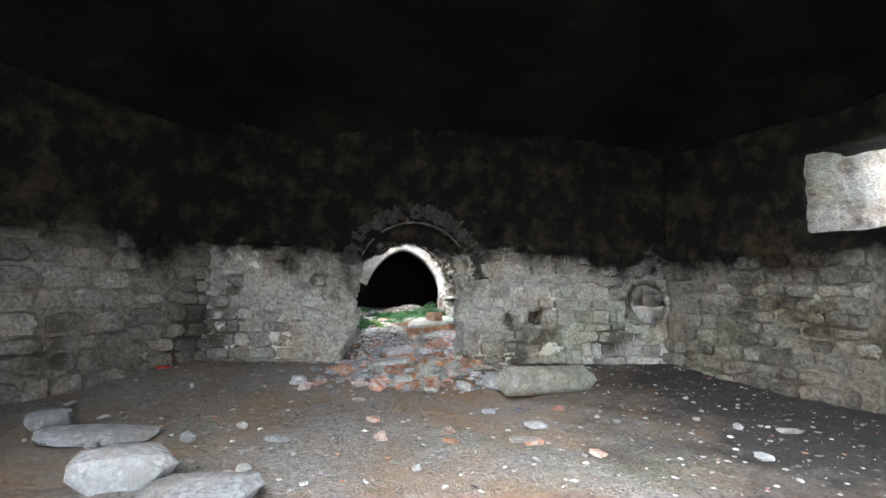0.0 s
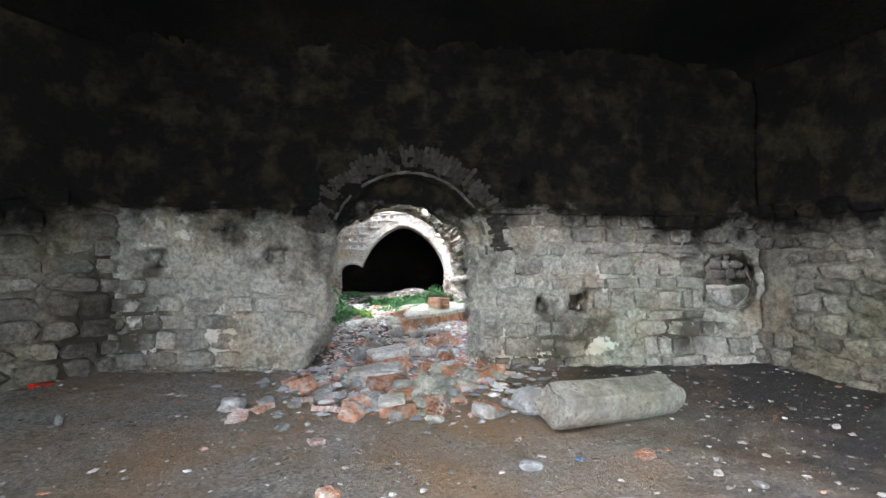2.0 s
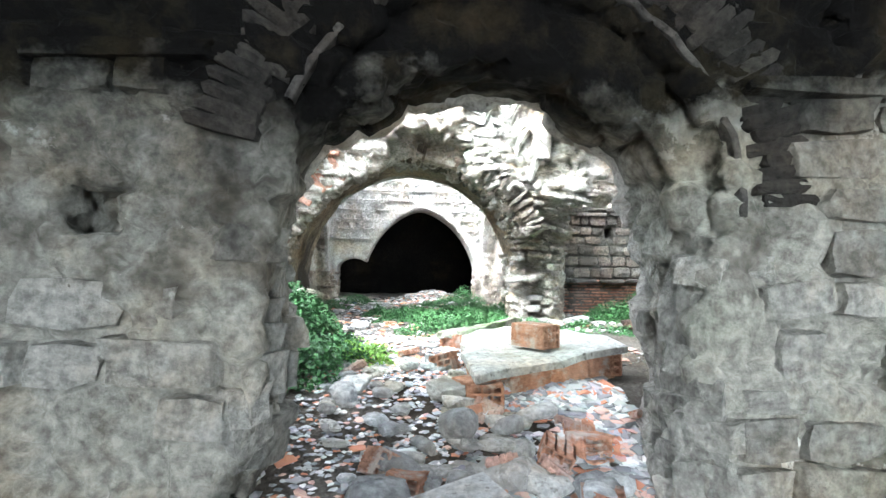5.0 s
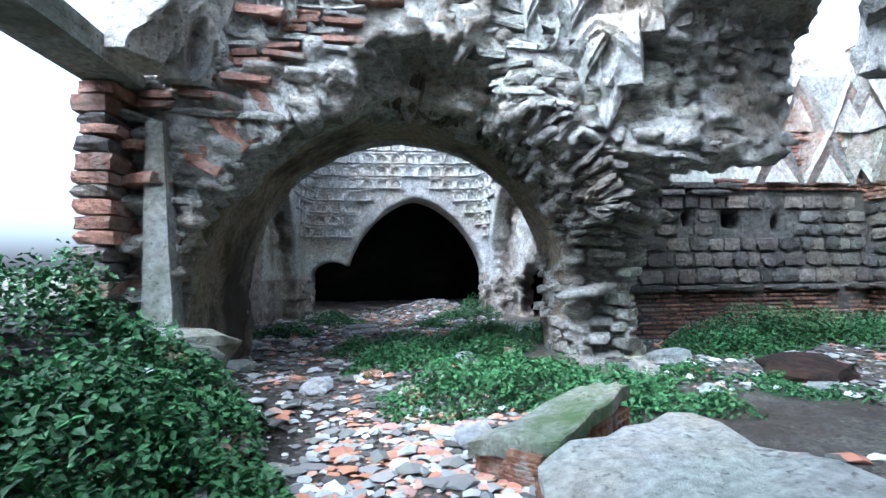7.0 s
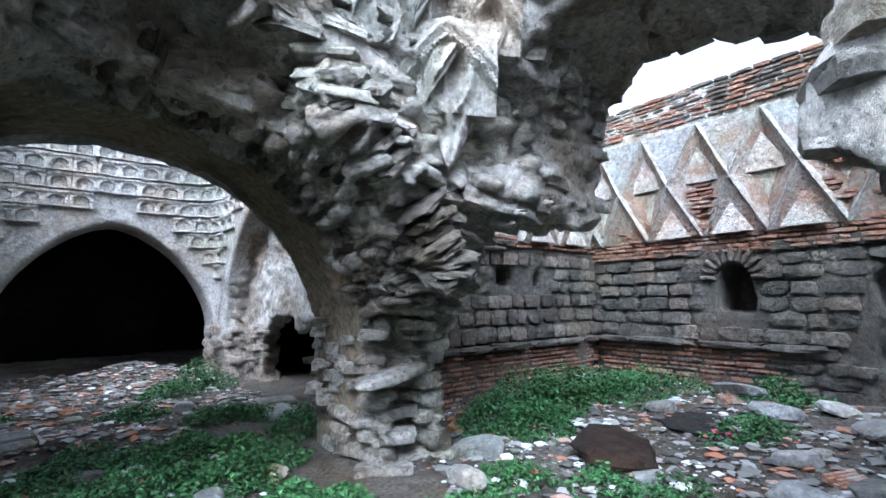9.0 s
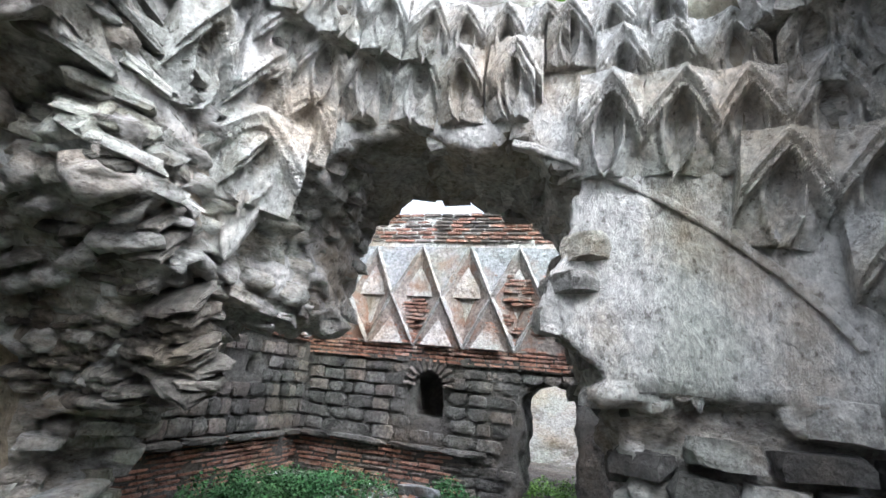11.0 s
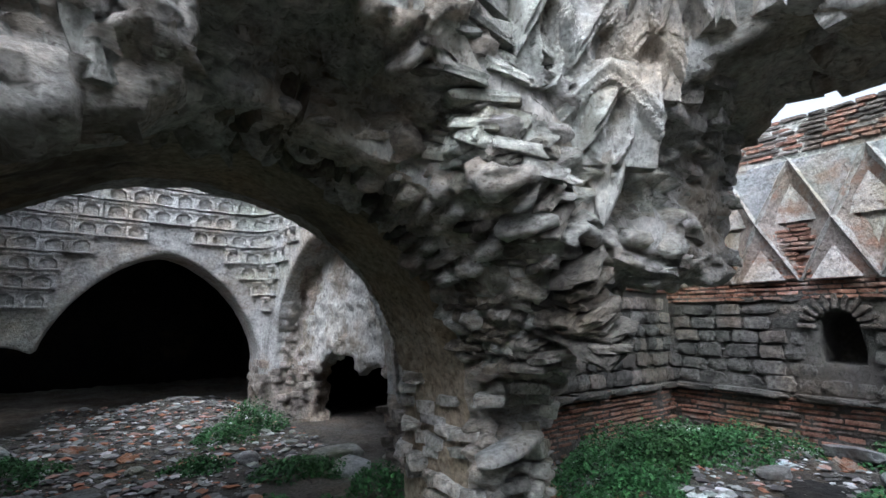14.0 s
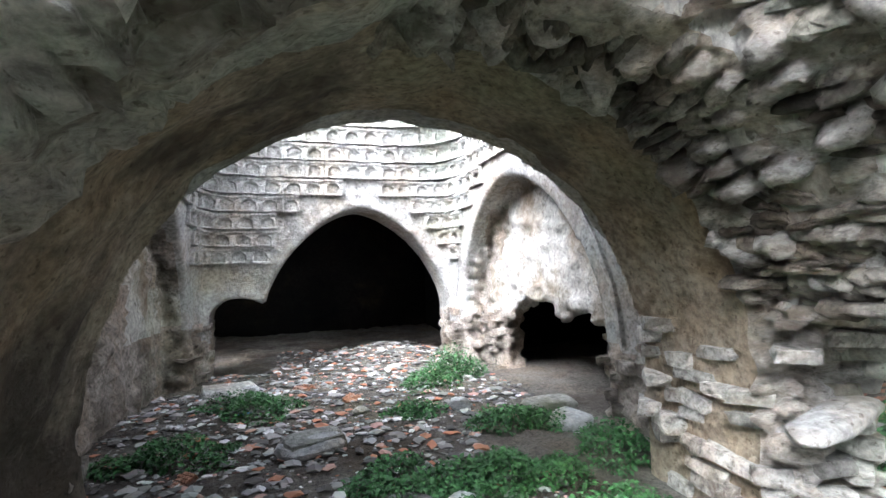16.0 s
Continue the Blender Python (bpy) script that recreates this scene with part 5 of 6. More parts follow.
def plate(name, corners, thick, mat, seed=0, rough=0.02):
    """A broken slab with uneven edges over four plan corners (with heights)."""
    rng = np.random.default_rng(seed)
    edge = []
    for i in range(4):
        a, b = Vector(corners[i]), Vector(corners[(i + 1) % 4])
        for k in range(7):
            p = a.lerp(b, k / 7)
            edge.append(p + Vector(rng.normal(0, rough, 3)) * 1.0)
    n = len(edge)
    c = sum(edge, Vector()) / n
    v = [tuple(p) for p in edge] + [tuple(c.lerp(p, 0.94) + Vector((0, 0, 0.012))) for p in edge] + [tuple(p - Vector((0, 0, thick))) for p in edge] + [tuple(c + Vector((0, 0, 0.01))), tuple(c - Vector((0, 0, thick)))]
    f = []
    for k in range(n):
        j = (k + 1) % n
        f += [(k, j, n + j, n + k), (2 * n + k, 2 * n + j, j, k), (n + k, n + j, 3 * n), (2 * n + j, 2 * n + k, 3 * n + 1)]
    return mesh_from(name, v, f, mat, False)


slab = tagged(new("fallen_slab"), "fallen piece of white-plastered hollow brick wall lying flat", "slab")
SL = [(0.06, 0.98, 0.80), (1.28, 1.45, 0.92), (1.08, 3.0, 0.90), (0.22, 2.7, 0.84)]
part("plaster_face", plate("plaster_face", SL, 0.05, material("white_render", (0.48, 0.475, 0.46), (0.68, 0.675, 0.66), stain=(0.34, 0.33, 0.31), stain_scale=3, stain_at=(0.56, 0.75), fine=70), 3), slab, Matrix())
for i in range(4):
    a, b = Vector(SL[i]), Vector(SL[(i + 1) % 4])
    k = max(2, int((b - a).length / 0.28))
    inw = Vector((-(b - a).y, (b - a).x, 0)).normalized()
    for j in range(k):
        p = a.lerp(b, (j + 0.5) / k) + inw * 0.12 - Vector((0, 0, 0.14))
        if p.y > 2.9 and j == 0:
            continue
        part("hollow_brick", BLOCKS[0] if (j + i) % 3 else BLOCKS[1], slab, frame_matrix(p, b - a, inw, size=((b - a).length / k / 0.27, 1.05, 1.12)))
blk = tagged(new("hollow_brick", hollow_brick_mesh(0.30, 0.2, 0.17, 4, 3, 9)), "hollow clay block with mortar lying on the fallen slab", "brick")
blk.matrix_basis = pose(0.66, 1.62, 0.97, 0, 0, 125)
beam = tagged(new("mossy_slab"), "mossy grey concrete slab over broken hollow brick", "slab")
BM = [(0.02, 2.98, 0.82), (0.36, 2.78, 0.88), (1.02, 3.42, 0.94), (0.86, 3.78, 0.84)]
part("concrete_face", plate("concrete_face", BM, 0.07, material("mossy_concrete", (0.25, 0.27, 0.22), (0.42, 0.44, 0.38), stain=(0.13, 0.20, 0.08), stain_scale=2.2, stain_at=(0.45, 0.62), fine=60), 5, 0.012), beam, Matrix())
for j, (px, py) in enumerate(((0.24, 2.97), (0.43, 3.13), (0.62, 3.3), (0.8, 3.47))):
    part("hollow_brick", BLOCKS[j % 2], beam, pose(px, py, 0.74, 0, 0, 133) @ Matrix.Diagonal((1.3, 1.0, 0.95, 1)))

# column drum on the room floor
def column_mesh():
    seg, rows = 28, 16
    v, f = [], []
    for r in range(rows + 1):
        x = -0.75 + 1.5 * r / rows
        for k in range(seg):
            a = 2 * math.pi * k / seg
            rad = 0.205 * (1 - 0.05 * (r in (0, rows)))
            y, z = rad * math.cos(a), rad * math.sin(a)
            z = min(z, 0.165)
            w = 0.012 * float(fbm(np.array([[x * 3, y * 6, z * 6]]), 2, 5)[0])
            v.append((x + (0.03 * math.sin(3 * a) if r in (0, rows) else 0), y * (1 + w * 3), z * (1 + w * 3)))
    for r in range(rows):
        for k in range(seg):
            f.append((r * seg + k, r * seg + (k + 1) % seg, (r + 1) * seg + (k + 1) % seg, (r + 1) * seg + k))
    f += [tuple(range(seg))[::-1], tuple(rows * seg + k for k in range(seg))]
    return mesh_from("column_shaft", v, f, material("column_stone", (0.30, 0.29, 0.26), (0.47, 0.46, 0.42), stain=(0.2, 0.19, 0.17), stain_scale=3, fine=60), False)


col = tagged(new("column_drum", column_mesh()), "fallen grey stone column drum on the earth floor", "column")
col.matrix_basis = pose(2.05, -1.8, land_at(2.05, -1.8) + 0.19, 25, 2, 21)
for x, y, s, spin in ((-3.1, -3.75, (1.05, 0.42, 0.26), 8), (-2.42, -4.72, (0.72, 0.5, 0.44), 30), (-1.62, -5.2, (0.95, 0.5, 0.26), -8), (-3.85, -3.3, (0.42, 0.34, 0.34), 60), (-1.38, -3.9, (0.26, 0.15, 0.08), 0), (1.34, -3.5, (0.26, 0.16, 0.1), 10), (3.3, -4.5, (0.2, 0.13, 0.1), 20), (4.2, -3.8, (0.3, 0.2, 0.1), 20), (0.98, -2.75, (0.16, 0.1, 0.08), 0), (1.1, -3.95, (0.3, 0.2, 0.12), 160)):
    loose("loose_stone", ROCKS[int(abs(x * 7)) % 7], x, y, s, "large pale flat stone on the earth floor" if s[0] > 0.4 else "small pale stone on the earth floor", "stone", "stones on the room floor", spin, 3, 0.2)
for k in range(60):
    x, y = RNG2.uniform(-4.5, 5.0), RNG2.uniform(-7.5, -0.8)
    loose("loose_stone", ROCKS[RNG2.integers(9)], x, y, float(RNG2.choice([0.05, 0.07, 0.1, 0.13])), "small pale stone on the earth floor", "stone", "stones on the room floor", None, 15, 0.2)
for k in range(10):
    loose("brick_shard", SHARDS[k % 6], RNG2.uniform(-3.6, 2.4), RNG2.uniform(-4.4, -1.2), (0.7, 0.7, 1), "small orange clay fragment on the earth floor", "brick", "brick fragments on the room floor", tilt=10)

# pale boulders seen through the small breach
for x, y, s in ((5.12, 1.2, (0.55, 0.5, 1.05)), (5.62, 1.35, (0.5, 0.45, 0.95))):
    loose("boulder", ROCKS[7], x, y, s, "pale rounded boulder outside the small breach", "stone", "boulders by the breach", 20, 3, 0.1)
# stones in hall and chamber
spots = [(-2.0, 6.9, 0.45), (-0.75, 7.9, 0.55), (-0.2, 6.75, 0.3), (0.1, 6.65, 0.25), (2.35, 5.35, 0.42), (1.9, 4.9, 0.3), (4.6, 5.0, 0.35), (5.0, 4.1, 0.45), (5.5, 3.7, 0.4), (5.6, 4.6, 0.55), (4.9, 3.3, 0.5), (3.9, 3.6, 0.35), (1.6, 7.8, 0.5), (0.4, 5.6, 0.3), (-0.9, 4.6, 0.3), (2.9, 4.2, 0.25), (-1.6, 5.0, 0.35), (4.4, 3.0, 0.45), (3.5, 3.0, 0.5), (3.1, 3.3, 0.4)]
for x, y, s in spots:
    loose("loose_stone", ROCKS[int(abs(x * 13)) % 9], x, y, (s, s * 0.65, s * 0.5), "grey stone half sunk in weedy rubble", "stone", "stones in the hall", None, 6, 0.25)
for k in range(90):
    x, y = RNG2.uniform(-2.2, 5.6), RNG2.uniform(2.4, 11.3)
    if (x > 1.8 and (y > 6.4 or y < 2.6)) or (x < -1.8 and 4.3 < y < 6.8) or (1.0 < x < 2.2 and 5.0 < y < 6.9):
        continue
    if k % 3:
        loose("loose_stone", ROCKS[RNG2.integers(9)], x, y, float(RNG2.choice([0.08, 0.12, 0.16, 0.2])), "grey stone half sunk in weedy rubble", "stone", "stones in the hall")
    else:
        loose("brick_shard", SHARDS[RNG2.integers(3)], x, y, (0.9, 0.9, 1.2), "orange clay fragment among weeds", "brick", "brick fragments in the hall", tilt=15)


# ---- chips and shards past counting ----
def chip_material(name, stops):
    m = bpy.data.materials.new(name)
    m.use_nodes = True
    nt = m.node_tree
    b = nt.nodes["Principled BSDF"]
    b.inputs["Roughness"].default_value = 0.9
    g = nt.nodes.new("ShaderNodeNewGeometry")
    r = nt.nodes.new("ShaderNodeValToRGB")
    r.color_ramp.interpolation = "CONSTANT"
    while len(r.color_ramp.elements) < len(stops):
        r.color_ramp.elements.new(0.5)
    for e, (pos, c) in zip(r.color_ramp.elements, stops):
        e.position, e.color = pos, (*c, 1)
    nt.links.new(g.outputs["Random Per Island"], r.inputs[0])
    n = nt.nodes.new("ShaderNodeTexNoise")
    n.inputs["Scale"].default_value = 30
    mx = nt.nodes.new("ShaderNodeMix")
    mx.data_type, mx.blend_type = "RGBA", "MULTIPLY"
    mx.inputs["Factor"].default_value = 0.3
    nt.links.new(r.outputs[0], mx.inputs[6])
    nt.links.new(n.outputs["Color"], mx.inputs[7])
    nt.links.new(mx.outputs[2], b.inputs["Base Color"])
    return m


FLOOR_CHIP = chip_material("floor_chips", [(0, (0.12, 0.11, 0.1)), (0.35, (0.22, 0.21, 0.2)), (0.6, (0.4, 0.39, 0.37)), (0.8, (0.65, 0.64, 0.62)), (0.92, (0.45, 0.2, 0.12)), (0.97, (0.1, 0.09, 0.08))])
HALL_CHIP = chip_material("hall_chips", [(0, (0.09, 0.085, 0.08)), (0.28, (0.2, 0.195, 0.185)), (0.52, (0.34, 0.335, 0.325)), (0.74, (0.4, 0.18, 0.11)), (0.82, (0.42, 0.26, 0.21)), (0.90, (0.64, 0.64, 0.63))])
OCT = np.array([(1, 0, 0), (0.1, 1, 0.05), (-1, 0.1, 0), (0, -1, -0.05), (0.1, 0.1, 0.6), (0, 0, -0.5), (0.6, 0.6, 0.3), (-0.6, 0.55, 0.3), (-0.55, -0.6, 0.3), (0.6, -0.55, 0.3)])
OCTF = [(0, 6, 9), (6, 0, 1), (1, 7, 6), (7, 1, 2), (2, 8, 7), (8, 2, 3), (3, 9, 8), (9, 3, 0), (6, 4, 9), (7, 4, 6), (8, 4, 7), (9, 4, 8), (0, 5, 1), (1, 5, 2), (2, 5, 3), (3, 5, 0)]


def chips(name, xy, size, mat, label, seed, flat=0.6):
    rng = np.random.default_rng(seed)
    n = len(xy)
    z = land(xy)
    s = size[0] * (size[1] / size[0]) ** rng.random(n) ** 2.2
    ang = rng.uniform(0, 2 * math.pi, n)
    asp = rng.uniform(0.5, 1.0, n)
    shape = OCT[None] * (1 + rng.normal(0, 0.22, (n, 10, 3)))
    px, py, pz = shape[..., 0] * s[:, None], shape[..., 1] * (s * asp)[:, None], shape[..., 2] * (s * flat)[:, None]
    c, sn = np.cos(ang)[:, None], np.sin(ang)[:, None]
    v = np.stack([xy[:, :1] + px * c - py * sn, xy[:, 1:] + px * sn + py * c, z[:, None] + pz + (s * 0.15)[:, None]], -1).reshape(-1, 3)
    f = (np.array(OCTF)[None] + (np.arange(n) * 10)[:, None, None]).reshape(-1, 3)
    return tagged(new(name, mesh_from(name, v, f, mat, False)), label, "gravel", kind="stuff")


def scatter(n, x0, x1, y0, y1, seed, keep=None):
    rng = np.random.default_rng(seed)
    p = np.c_[rng.uniform(x0, x1, n), rng.uniform(y0, y1, n)]
    return p[keep(p)] if keep else p


chips("floor_gravel", scatter(5200, -5, 5.8, -8.2, -0.05, 1, lambda p: p[:, 0] > -4.3 - 0.5 * np.minimum(0, p[:, 1] + 1)), (0.007, 0.045), FLOOR_CHIP, "small pale stones and chips strewn on earth", 1)
DOOR_CHIP = chip_material("door_chips", [(0, (0.22, 0.225, 0.23)), (0.25, (0.38, 0.385, 0.39)), (0.55, (0.56, 0.56, 0.55)), (0.70, (0.52, 0.23, 0.14)), (0.80, (0.56, 0.37, 0.31)), (0.92, (0.72, 0.71, 0.69))])
chips("doorway_rubble", np.concatenate([scatter(6000, -1.0, 1.05, -0.7, 2.2, 2), np.random.default_rng(3).normal((0.05, -0.4), (0.72, 0.55), (1500, 2))]), (0.024, 0.11), DOOR_CHIP, "broken bricks and stones heaped in the doorway", 2)
chips("hall_rubble", scatter(21000, -2.6, 5.9, 2.0, 12.2, 4, lambda p: ~((p[:, 0] > 1.9) & ((p[:, 1] > 6.7) | (p[:, 1] < 1))) & (vnoise(np.c_[p, 0 * p[:, 0]] * 0.8, 6) > -0.45)), (0.014, 0.085), HALL_CHIP, "brick chips, stones and litter over the hall ground", 3)
chips("brick_path", scatter(1800, -0.75, 0.6, 1.6, 4.0, 5), (0.02, 0.06), chip_material("brick_path", [(0, (0.5, 0.22, 0.13)), (0.3, (0.5, 0.3, 0.22)), (0.55, (0.42, 0.42, 0.4)), (0.8, (0.3, 0.3, 0.29)), (0.93, (0.62, 0.6, 0.58))]), "brick chips trodden into a path", 4, 0.4)
chips("vault_debris", scatter(1500, -1.2, 1.9, 10.8, 14.5, 7), (0.02, 0.1), HALL_CHIP, "stones spilling into the dark vault", 5)


# ---- weeds ----
def leaf_material(name, low, high):
    m = material(name, low, high, rough=0.55, scale=7, bump=0.05, spec=0.35)
    nt = m.node_tree
    b = nt.nodes["Principled BSDF"]
    src = b.inputs["Base Color"].links[0].from_socket
    g = nt.nodes.new("ShaderNodeNewGeometry")
    r = nt.nodes.new("ShaderNodeMapRange")
    r.inputs["To Min"].default_value, r.inputs["To Max"].default_value = 0.55, 1.5
    h = nt.nodes.new("ShaderNodeHueSaturation")
    nt.links.new(g.outputs["Random Per Island"], r.inputs["Value"])
    nt.links.new(r.outputs[0], h.inputs["Value"])
    nt.links.new(src, h.inputs["Color"])
    nt.links.new(h.outputs[0], b.inputs["Base Color"])
    return m


NETTLE = leaf_material("nettle_leaf", (0.024, 0.082, 0.024), (0.055, 0.155, 0.048))
BRIGHT = leaf_material("bright_leaf", (0.09, 0.21, 0.03), (0.19, 0.36, 0.06))


def weeds(x, y, rx, ry, height, n, mat, label, seed, z=None):
    """A patch of leafy weeds: folded toothed leaves on hidden stems."""
    rng = np.random.default_rng(seed)
    n = int(n * 1.7)
    ang, rad = rng.uniform(0, 2 * math.pi, n), np.sqrt(rng.random(n))
    wob = 1 + 0.25 * np.sin(3 * ang + seed) + 0.15 * np.sin(5 * ang)
    px, py = x + rx * rad * np.cos(ang) * wob, y + ry * rad * np.sin(ang) * wob
    ground = land(np.c_[px, py]) if z is None else np.full(n, z)
    clump = 0.65 + 0.5 * vnoise(np.c_[px, py, 0 * px] * 4, seed)
    top = height * np.clip(1.05 - rad**2.5, 0.15, 1) * clump
    pz = ground + top * rng.random(n) ** 0.6 + 0.01
    ln = rng.uniform(0.022, 0.055, n)
    yaw, pitch, roll = rng.uniform(0, 2 * math.pi, n), rng.normal(-0.35, 0.45, n), rng.normal(0, 0.5, n)
    d = np.stack([np.cos(yaw) * np.cos(pitch), np.sin(yaw) * np.cos(pitch), np.sin(pitch)], 1)
    s = np.stack([-np.sin(yaw), np.cos(yaw), roll], 1)
    s /= np.linalg.norm(s, axis=1)[:, None]
    up = np.cross(d, s)
    base = np.stack([px, py, pz], 1)
    L, W = ln[:, None], (ln * 0.34)[:, None]
    v = np.stack([base, base + d * L * 0.4 + s * W + up * W * 0.35, base + d * L, base + d * L * 0.4 - s * W + up * W * 0.35, base + d * L * 0.45], 1).reshape(-1, 3)
    f = (np.array([(0, 4, 1), (4, 2, 1), (0, 3, 4), (4, 3, 2)])[None] + (np.arange(n) * 5)[:, None, None]).reshape(-1, 3)
    return tagged(new("weeds", mesh_from("weeds", v, f, mat, False)), label, "plant", kind="stuff")


GREEN = "dense patch of dark green nettles on rubble"
PATCHES = [(-1.55, 3.55, 0.5, 0.28, 0.3, 1500), (-1.15, 2.8, 0.45, 0.55, 0.42, 2600), (-0.85, 2.45, 0.22, 0.35, 0.28, 900), (1.5, 4.4, 0.35, 0.3, 0.2, 700), (3.2, 5.5, 0.6, 0.35, 0.3, 1500), (-0.6, 6.5, 0.4, 0.25, 0.18, 900), (0.9, 5.2, 0.3, 0.4, 0.2, 800), (0.45, 4.35, 0.85, 0.65, 0.34, 3600), (1.0, 3.95, 0.5, 0.35, 0.26, 1300), (-1.5, 2.35, 0.75, 0.75, 0.5, 3800), (-1.0, 1.75, 0.35, 0.5, 0.35, 1400), (-2.0, 3.3, 0.5, 0.6, 0.4, 1600), (-0.3, 5.5, 0.5, 0.4, 0.25, 1200), (3.9, 6.05, 1.3, 0.45, 0.45, 3600), (5.1, 5.6, 0.7, 0.7, 0.4, 2200), (2.7, 4.2, 0.4, 0.4, 0.15, 700), (4.4, 4.1, 0.5, 0.3, 0.14, 700), (5.7, 4.2, 0.3, 0.5, 0.3, 900), (-0.1, 7.0, 0.55, 0.4, 0.2, 1800), (0.55, 6.8, 0.5, 0.35, 0.22, 1600), (1.2, 8.0, 0.5, 0.4, 0.32, 1500), (-1.9, 8.2, 0.6, 0.3, 0.2, 1200), (-1.3, 9.4, 0.5, 0.45, 0.25, 1300), (0.3, 8.6, 0.3, 0.25, 0.2, 600), (1.3, 10.4, 0.45, 0.5, 0.45, 1500), (0.8, 9.9, 0.4, 0.5, 0.2, 800), (1.5, 6.95, 0.3, 0.4, 0.25, 700), (2.1, 4.75, 0.3, 0.25, 0.15, 500), (1.7, 3.9, 0.35, 0.3, 0.16, 600), (-0.2, 6.0, 0.7, 0.4, 0.22, 2000), (0.6, 6.0, 0.5, 0.4, 0.25, 1500), (0.75, 5.0, 0.4, 0.4, 0.24, 1200), (4.3, 5.9, 0.9, 0.5, 0.5, 2600)]
for k, (x, y, rx, ry, h, n) in enumerate(PATCHES):
    weeds(x, y, rx, ry, h, n, NETTLE, GREEN, 700 + k)
weeds(-0.75, 2.2, 0.4, 0.4, 0.25, 900, BRIGHT, "bright green weeds in the light", 740)
weeds(6.9, 3.0, 0.5, 0.7, 0.3, 1500, BRIGHT, "bright green weeds beyond the chamber doorway", 741)
weeds(1.97, 2.42, 0.14, 0.6, 0.3, 2400, BRIGHT, "tuft of grass on the ring ledge", 742, 4.42)

# ---- west side of the hall ----
jamb = tagged(new("brick_jamb"), "jamb of mixed brick and stone at the side opening", "pillar")
rng = np.random.default_rng(21)
z = 1.0
while z < 2.85:
    h = rng.uniform(0.07, 0.13)
    part("brick", (BRICKS + PINKS)[rng.integers(10)], jamb, pose(-2.26 + rng.uniform(-0.02, 0.02), 4.35, z + h / 2, 0, 0, rng.normal(0, 3)) @ Matrix.Diagonal((0.24, 0.36, h * 0.93, 1)))
    z += h
strip = tagged(new("plaster_strip", block_mesh("plaster_strip", 650, GREY_CONCRETE, 0.05, 0.01, 4)), "smooth grey plastered strip beside the arch", "pillar")
for v in strip.data.vertices:
    k = 0.72 - 0.5 * v.co.z
    v.co.x, v.co.y = v.co.x * k - 0.25 * v.co.z, v.co.y * (0.6 + 0.4 * k)
strip.matrix_basis = pose(-1.93, 4.42, 1.78) @ Matrix.Diagonal((0.24, 0.2, 1.75, 1))
lintel = tagged(new("concrete_lintel", block_mesh("concrete_lintel", 651, GREY_CONCRETE, 0.04, 0.008, 4)), "long grey concrete lintel over the side opening", "lintel")
lintel.matrix_basis = pose(-2.2, 2.6, 2.95) @ Matrix.Diagonal((0.34, 3.6, 0.16, 1))
ledge = tagged(new("stone_ledge", block_mesh("stone_ledge", 652, GREY_CONCRETE, 0.2, 0.055, 4)), "worn grey stone ledge among weeds", "ledge")
ledge.matrix_basis = pose(-1.78, 4.05, 1.08, 0, 3, 4) @ Matrix.Diagonal((0.8, 0.5, 0.28, 1))
neighbour = tagged(new("wall_neighbour", block_mesh("wall_neighbour", 653, WHITE_PLASTER, 0.02, 0.004, 4)), "pale wall of the plot outside", "wall", kind="structure")
neighbour.matrix_basis = pose(-7.2, 3.0, 1.6) @ Matrix.Diagonal((0.3, 12, 4.2, 1))
yard = tagged(new("wall_yard", block_mesh("wall_yard", 654, RUBBLE, 0.02, 0.004, 4)), "weathered yard wall beyond the doorway", "wall", kind="structure")
yard.matrix_basis = pose(10.5, 3.0, 1.4) @ Matrix.Diagonal((0.4, 9, 2.6, 1))


# ---- burnt heap and litter ----
def crumple(name, mat, seed, spread=0.3):
    bm = bmesh.new()
    bmesh.ops.create_grid(bm, x_segments=9, y_segments=9, size=0.5)
    off = np.random.default_rng(seed).uniform(0, 40, 3)
    for v in bm.verts:
        p = np.array(v.co)
        v.co.z = 0.12 + spread * float(fbm((p * 4 + off)[None], 3, 2)[0]) * (1 - 0.4 * np.linalg.norm(p))
        v.co.x += 0.1 * float(vnoise((p * 5 + off)[None], 6)[0])
    bmesh.ops.solidify(bm, geom=bm.faces[:], thickness=0.02)
    me = bpy.data.meshes.new(name)
    bm.to_mesh(me)
    bm.free()
    me.materials.append(mat)
    return me


heap = tagged(new("burnt_mattress", rock_mesh(660, material("charred_cloth", (0.012, 0.008, 0.006), (0.035, 0.02, 0.014), stain=(0.06, 0.032, 0.02), stain_scale=6, fine=30, bump=1.0), 0.35, 0.3)), "charred brown remains of a mattress on rubble", "rubbish")
heap.matrix_basis = pose(3.15, 4.6, land_at(3.15, 4.6) + 0.05, 0, 0, 30) @ Matrix.Diagonal((0.95, 0.6, 0.4, 1))
ash = tagged(new("ash_patch", rock_mesh(661, material("black_ash", (0.015, 0.014, 0.014), (0.05, 0.048, 0.046), spots=(0.3, 0.29, 0.28), spot_scale=14, spot_at=(0.62, 0.68), fine=40), 0.12, 0.3)), "flat patch of black ash and cinders", "rubbish")
ash.matrix_basis = pose(4.6, 4.5, land_at(4.6, 4.5)) @ Matrix.Diagonal((1.3, 0.8, 0.5, 1))
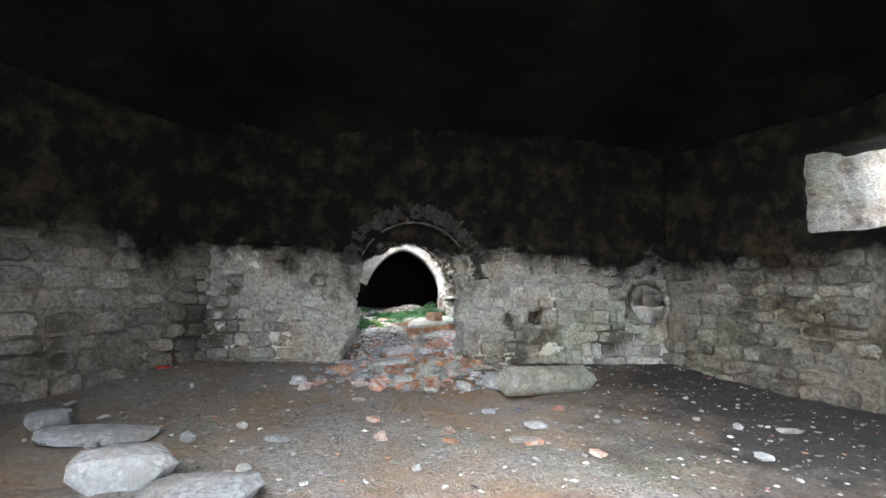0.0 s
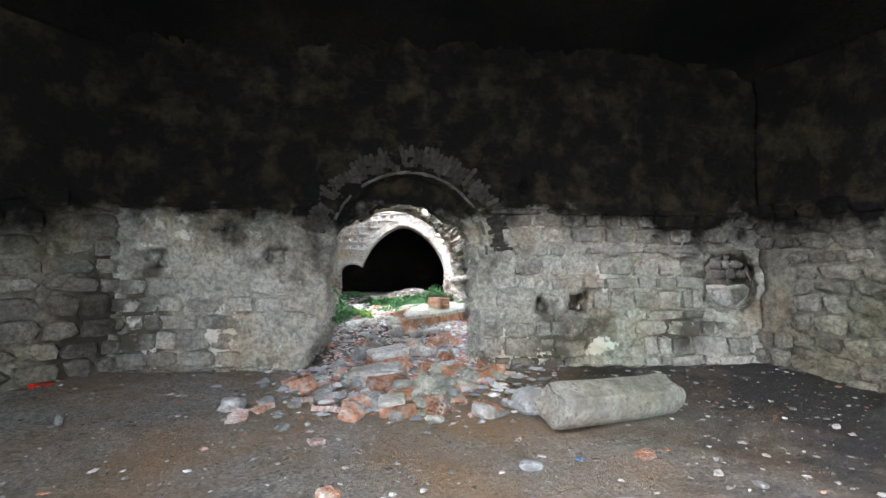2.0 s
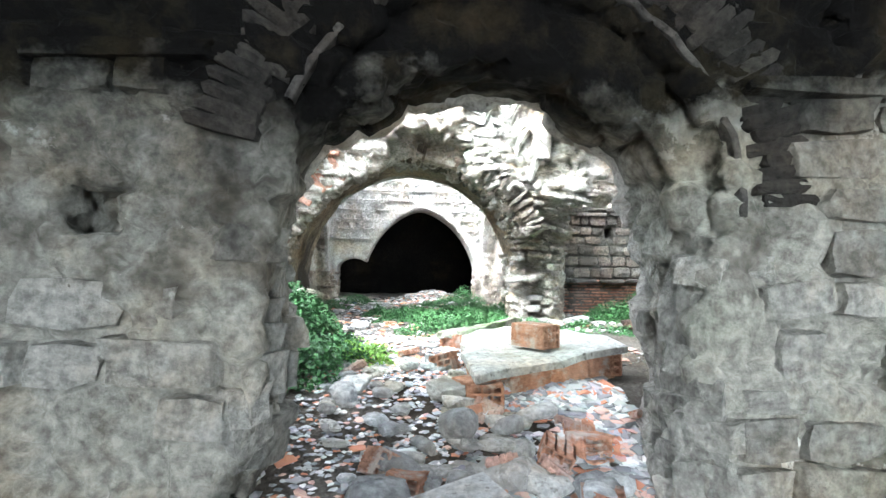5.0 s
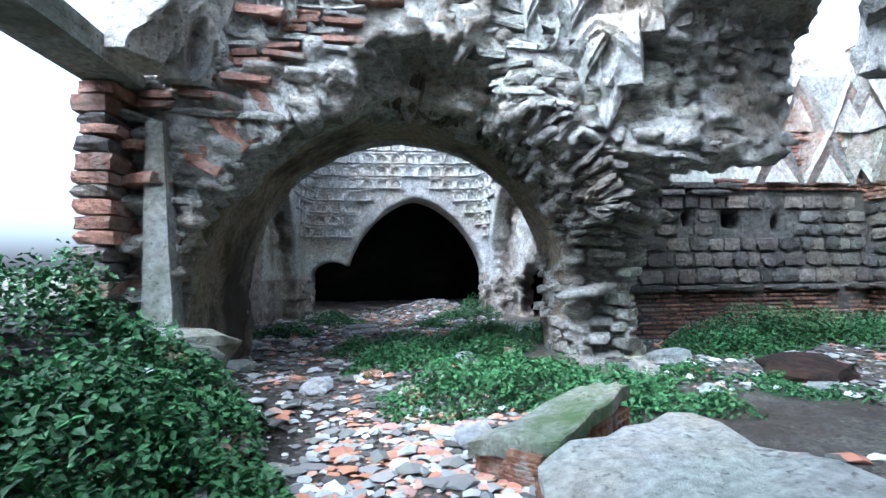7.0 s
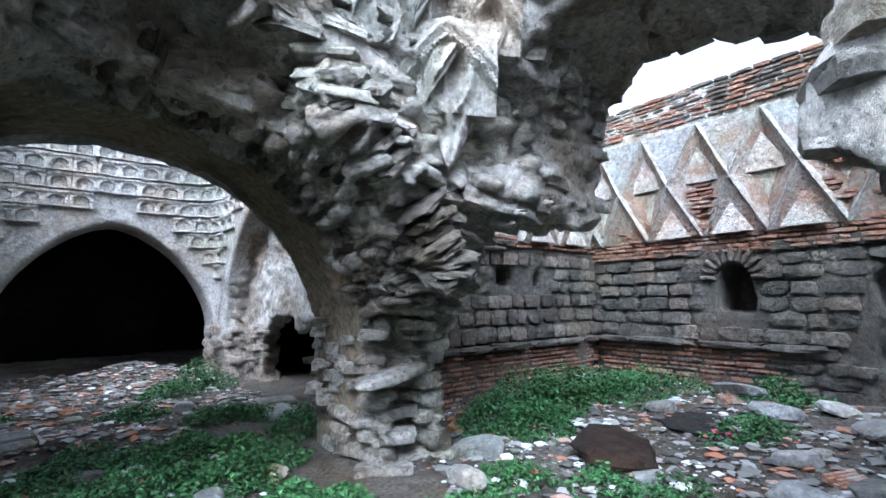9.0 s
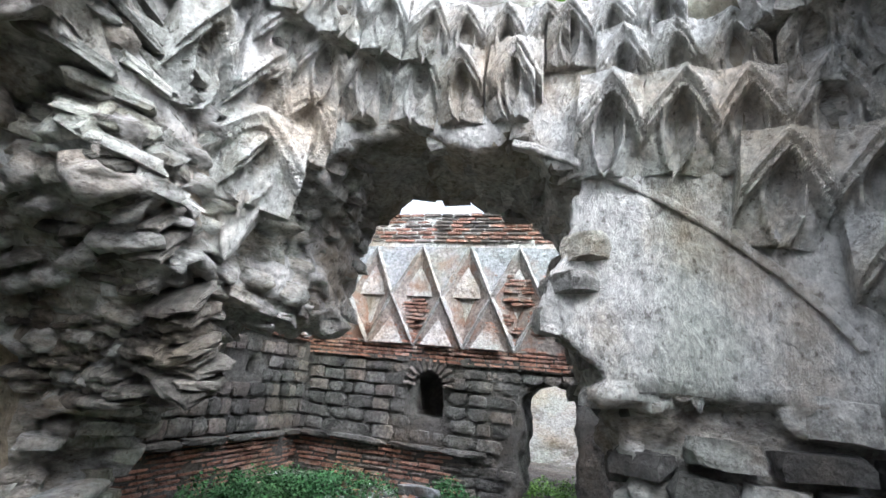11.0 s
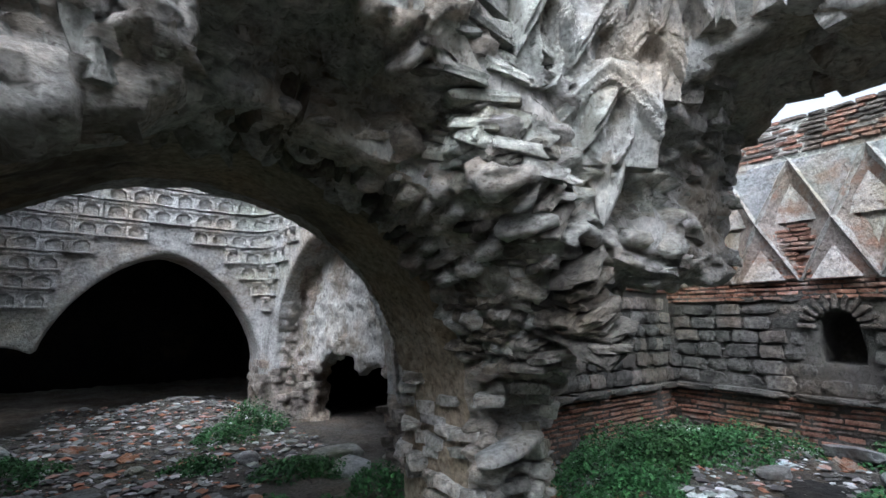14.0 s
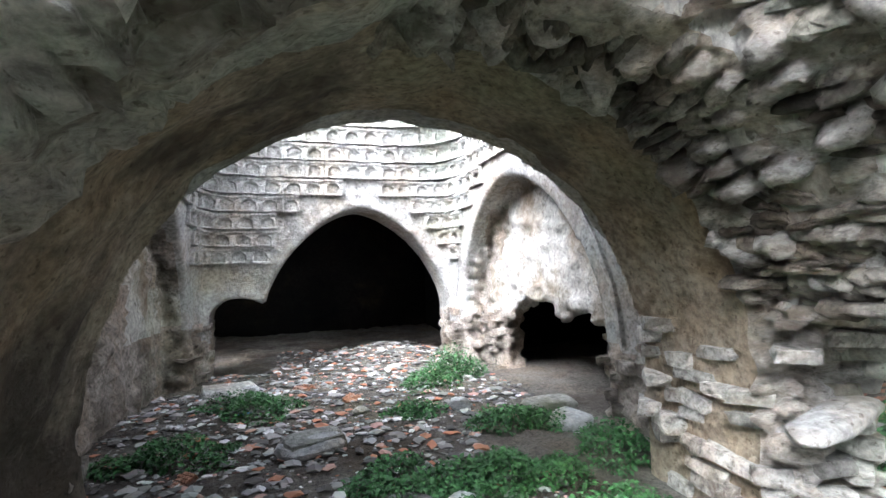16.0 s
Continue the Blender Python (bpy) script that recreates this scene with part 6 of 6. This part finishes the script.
for k, (x, y, s, c, word) in enumerate(((3.35, 4.75, 0.16, (0.02, 0.2, 0.6), "blue"), (4.2, 4.2, 0.2, (0.7, 0.12, 0.25), "pink"), (3.6, 5.1, 0.3, (0.7, 0.72, 0.75), "white"), (-0.55, 2.0, 0.14, (0.5, 0.62, 0.8), "pale blue"), (-1.4, 9.2, 0.14, (0.03, 0.25, 0.6), "blue"), (0.9, 1.0, 0.1, (0.02, 0.25, 0.65), "blue"), (-3.9, -0.6, 0.2, (0.7, 0.04, 0.02), "red"), (1.4, -2.6, 0.06, (0.02, 0.2, 0.6), "blue"), (-2.0, 9.0, 0.2, (0.6, 0.62, 0.65), "white"), (0.3, 8.2, 0.12, (0.7, 0.7, 0.72), "white"), (5.0, 5.0, 0.22, (0.55, 0.65, 0.68), "pale"))):
    m = material(word.replace(" ", "_") + "_plastic", tuple(0.7 * q for q in c), c, rough=0.4, scale=12, bump=0.1)
    loose("plastic_scrap", crumple("plastic_scrap", m, 670 + k), x, y, (s, s * 0.7, s * 0.5), f"crumpled {word} plastic scrap on the ground", "litter", "", None, 5, 0.0)

# rosette on the inner room's wall
ros = new("rosette", mesh_from("rosette", [(0.17 * r * math.cos(a), -0.03 * math.cos(r * 9), 0.17 * r * math.sin(a)) for r in np.linspace(0.05, 1, 10) for a in np.linspace(0, 2 * math.pi, 24, endpoint=False)], [(i * 24 + k, i * 24 + (k + 1) % 24, (i + 1) * 24 + (k + 1) % 24, (i + 1) * 24 + k) for i in range(9) for k in range(24)], WHITE_PLASTER))
ros.parent = inner
ros.matrix_basis = pose(-1.78, 11.93, 2.45)

for k in range(34):
    x, y = RNG2.uniform(-1.8, 5.2), RNG2.uniform(3.0, 10.8)
    if (x > 1.8 and (y > 6.3 or y < 2.6)) or (1.0 < x < 2.2 and 5.0 < y < 6.9):
        continue
    word, c = (("white", (0.7, 0.7, 0.7)), ("pale blue", (0.45, 0.58, 0.72)), ("grey", (0.45, 0.46, 0.48)))[k % 3]
    m = bpy.data.materials.get(word.replace(" ", "_") + "_plastic") or material(word.replace(" ", "_") + "_plastic", tuple(0.7 * q for q in c), c, rough=0.4, scale=12, bump=0.1)
    s = RNG2.uniform(0.06, 0.16)
    loose("plastic_scrap", crumple("plastic_scrap", m, 690 + k), x, y, (s, s * 0.8, s * 0.4), f"crumpled {word} plastic scrap among rubble", "litter", "litter in the hall", None, 5, 0.0)


# flat slabs on the ground and the long stone in the pier
def flat_slab(x, y, sx, sy, sz, rz, tilt, mat, label, z=None):
    ob = tagged(new("stone_slab", block_mesh("stone_slab", int(abs(x * 31 + y * 7)) + 800, mat, 0.1, 0.02, 3)), label, "slab", "loose slabs")
    ob.matrix_basis = pose(x, y, (land_at(x, y) if z is None else z) + sz * 0.35, tilt, 0, rz) @ Matrix.Diagonal((sx, sy, sz, 1))


flat_slab(1.72, 8.4, 0.55, 0.32, 0.1, 5, 3, GREY_CONCRETE, "mossy grey slab beside the pier")
for x, y, sx, rz in ((-1.75, 10.6, 0.5, 10), (-1.62, 10.45, 0.42, 60), (-1.9, 10.75, 0.45, 100), (-1.55, 10.7, 0.38, 30)):
    flat_slab(x, y, sx, 0.3, 0.12, rz, 12, CONCRETE, "pale broken slab leaning by the arch")
flat_slab(-0.75, 7.95, 0.5, 0.3, 0.16, 20, 4, GREY_CONCRETE, "pale flat stone in the weeds")
pier_stone = part("long_stone", block_mesh("long_stone", 830, PALE_ROCK, 0.22, 0.05, 3), north, pose(1.55, 5.36, 1.36, 0, -9, 8) @ Matrix.Diagonal((0.6, 0.2, 0.085, 1)), "long pale stone jutting from the pier")
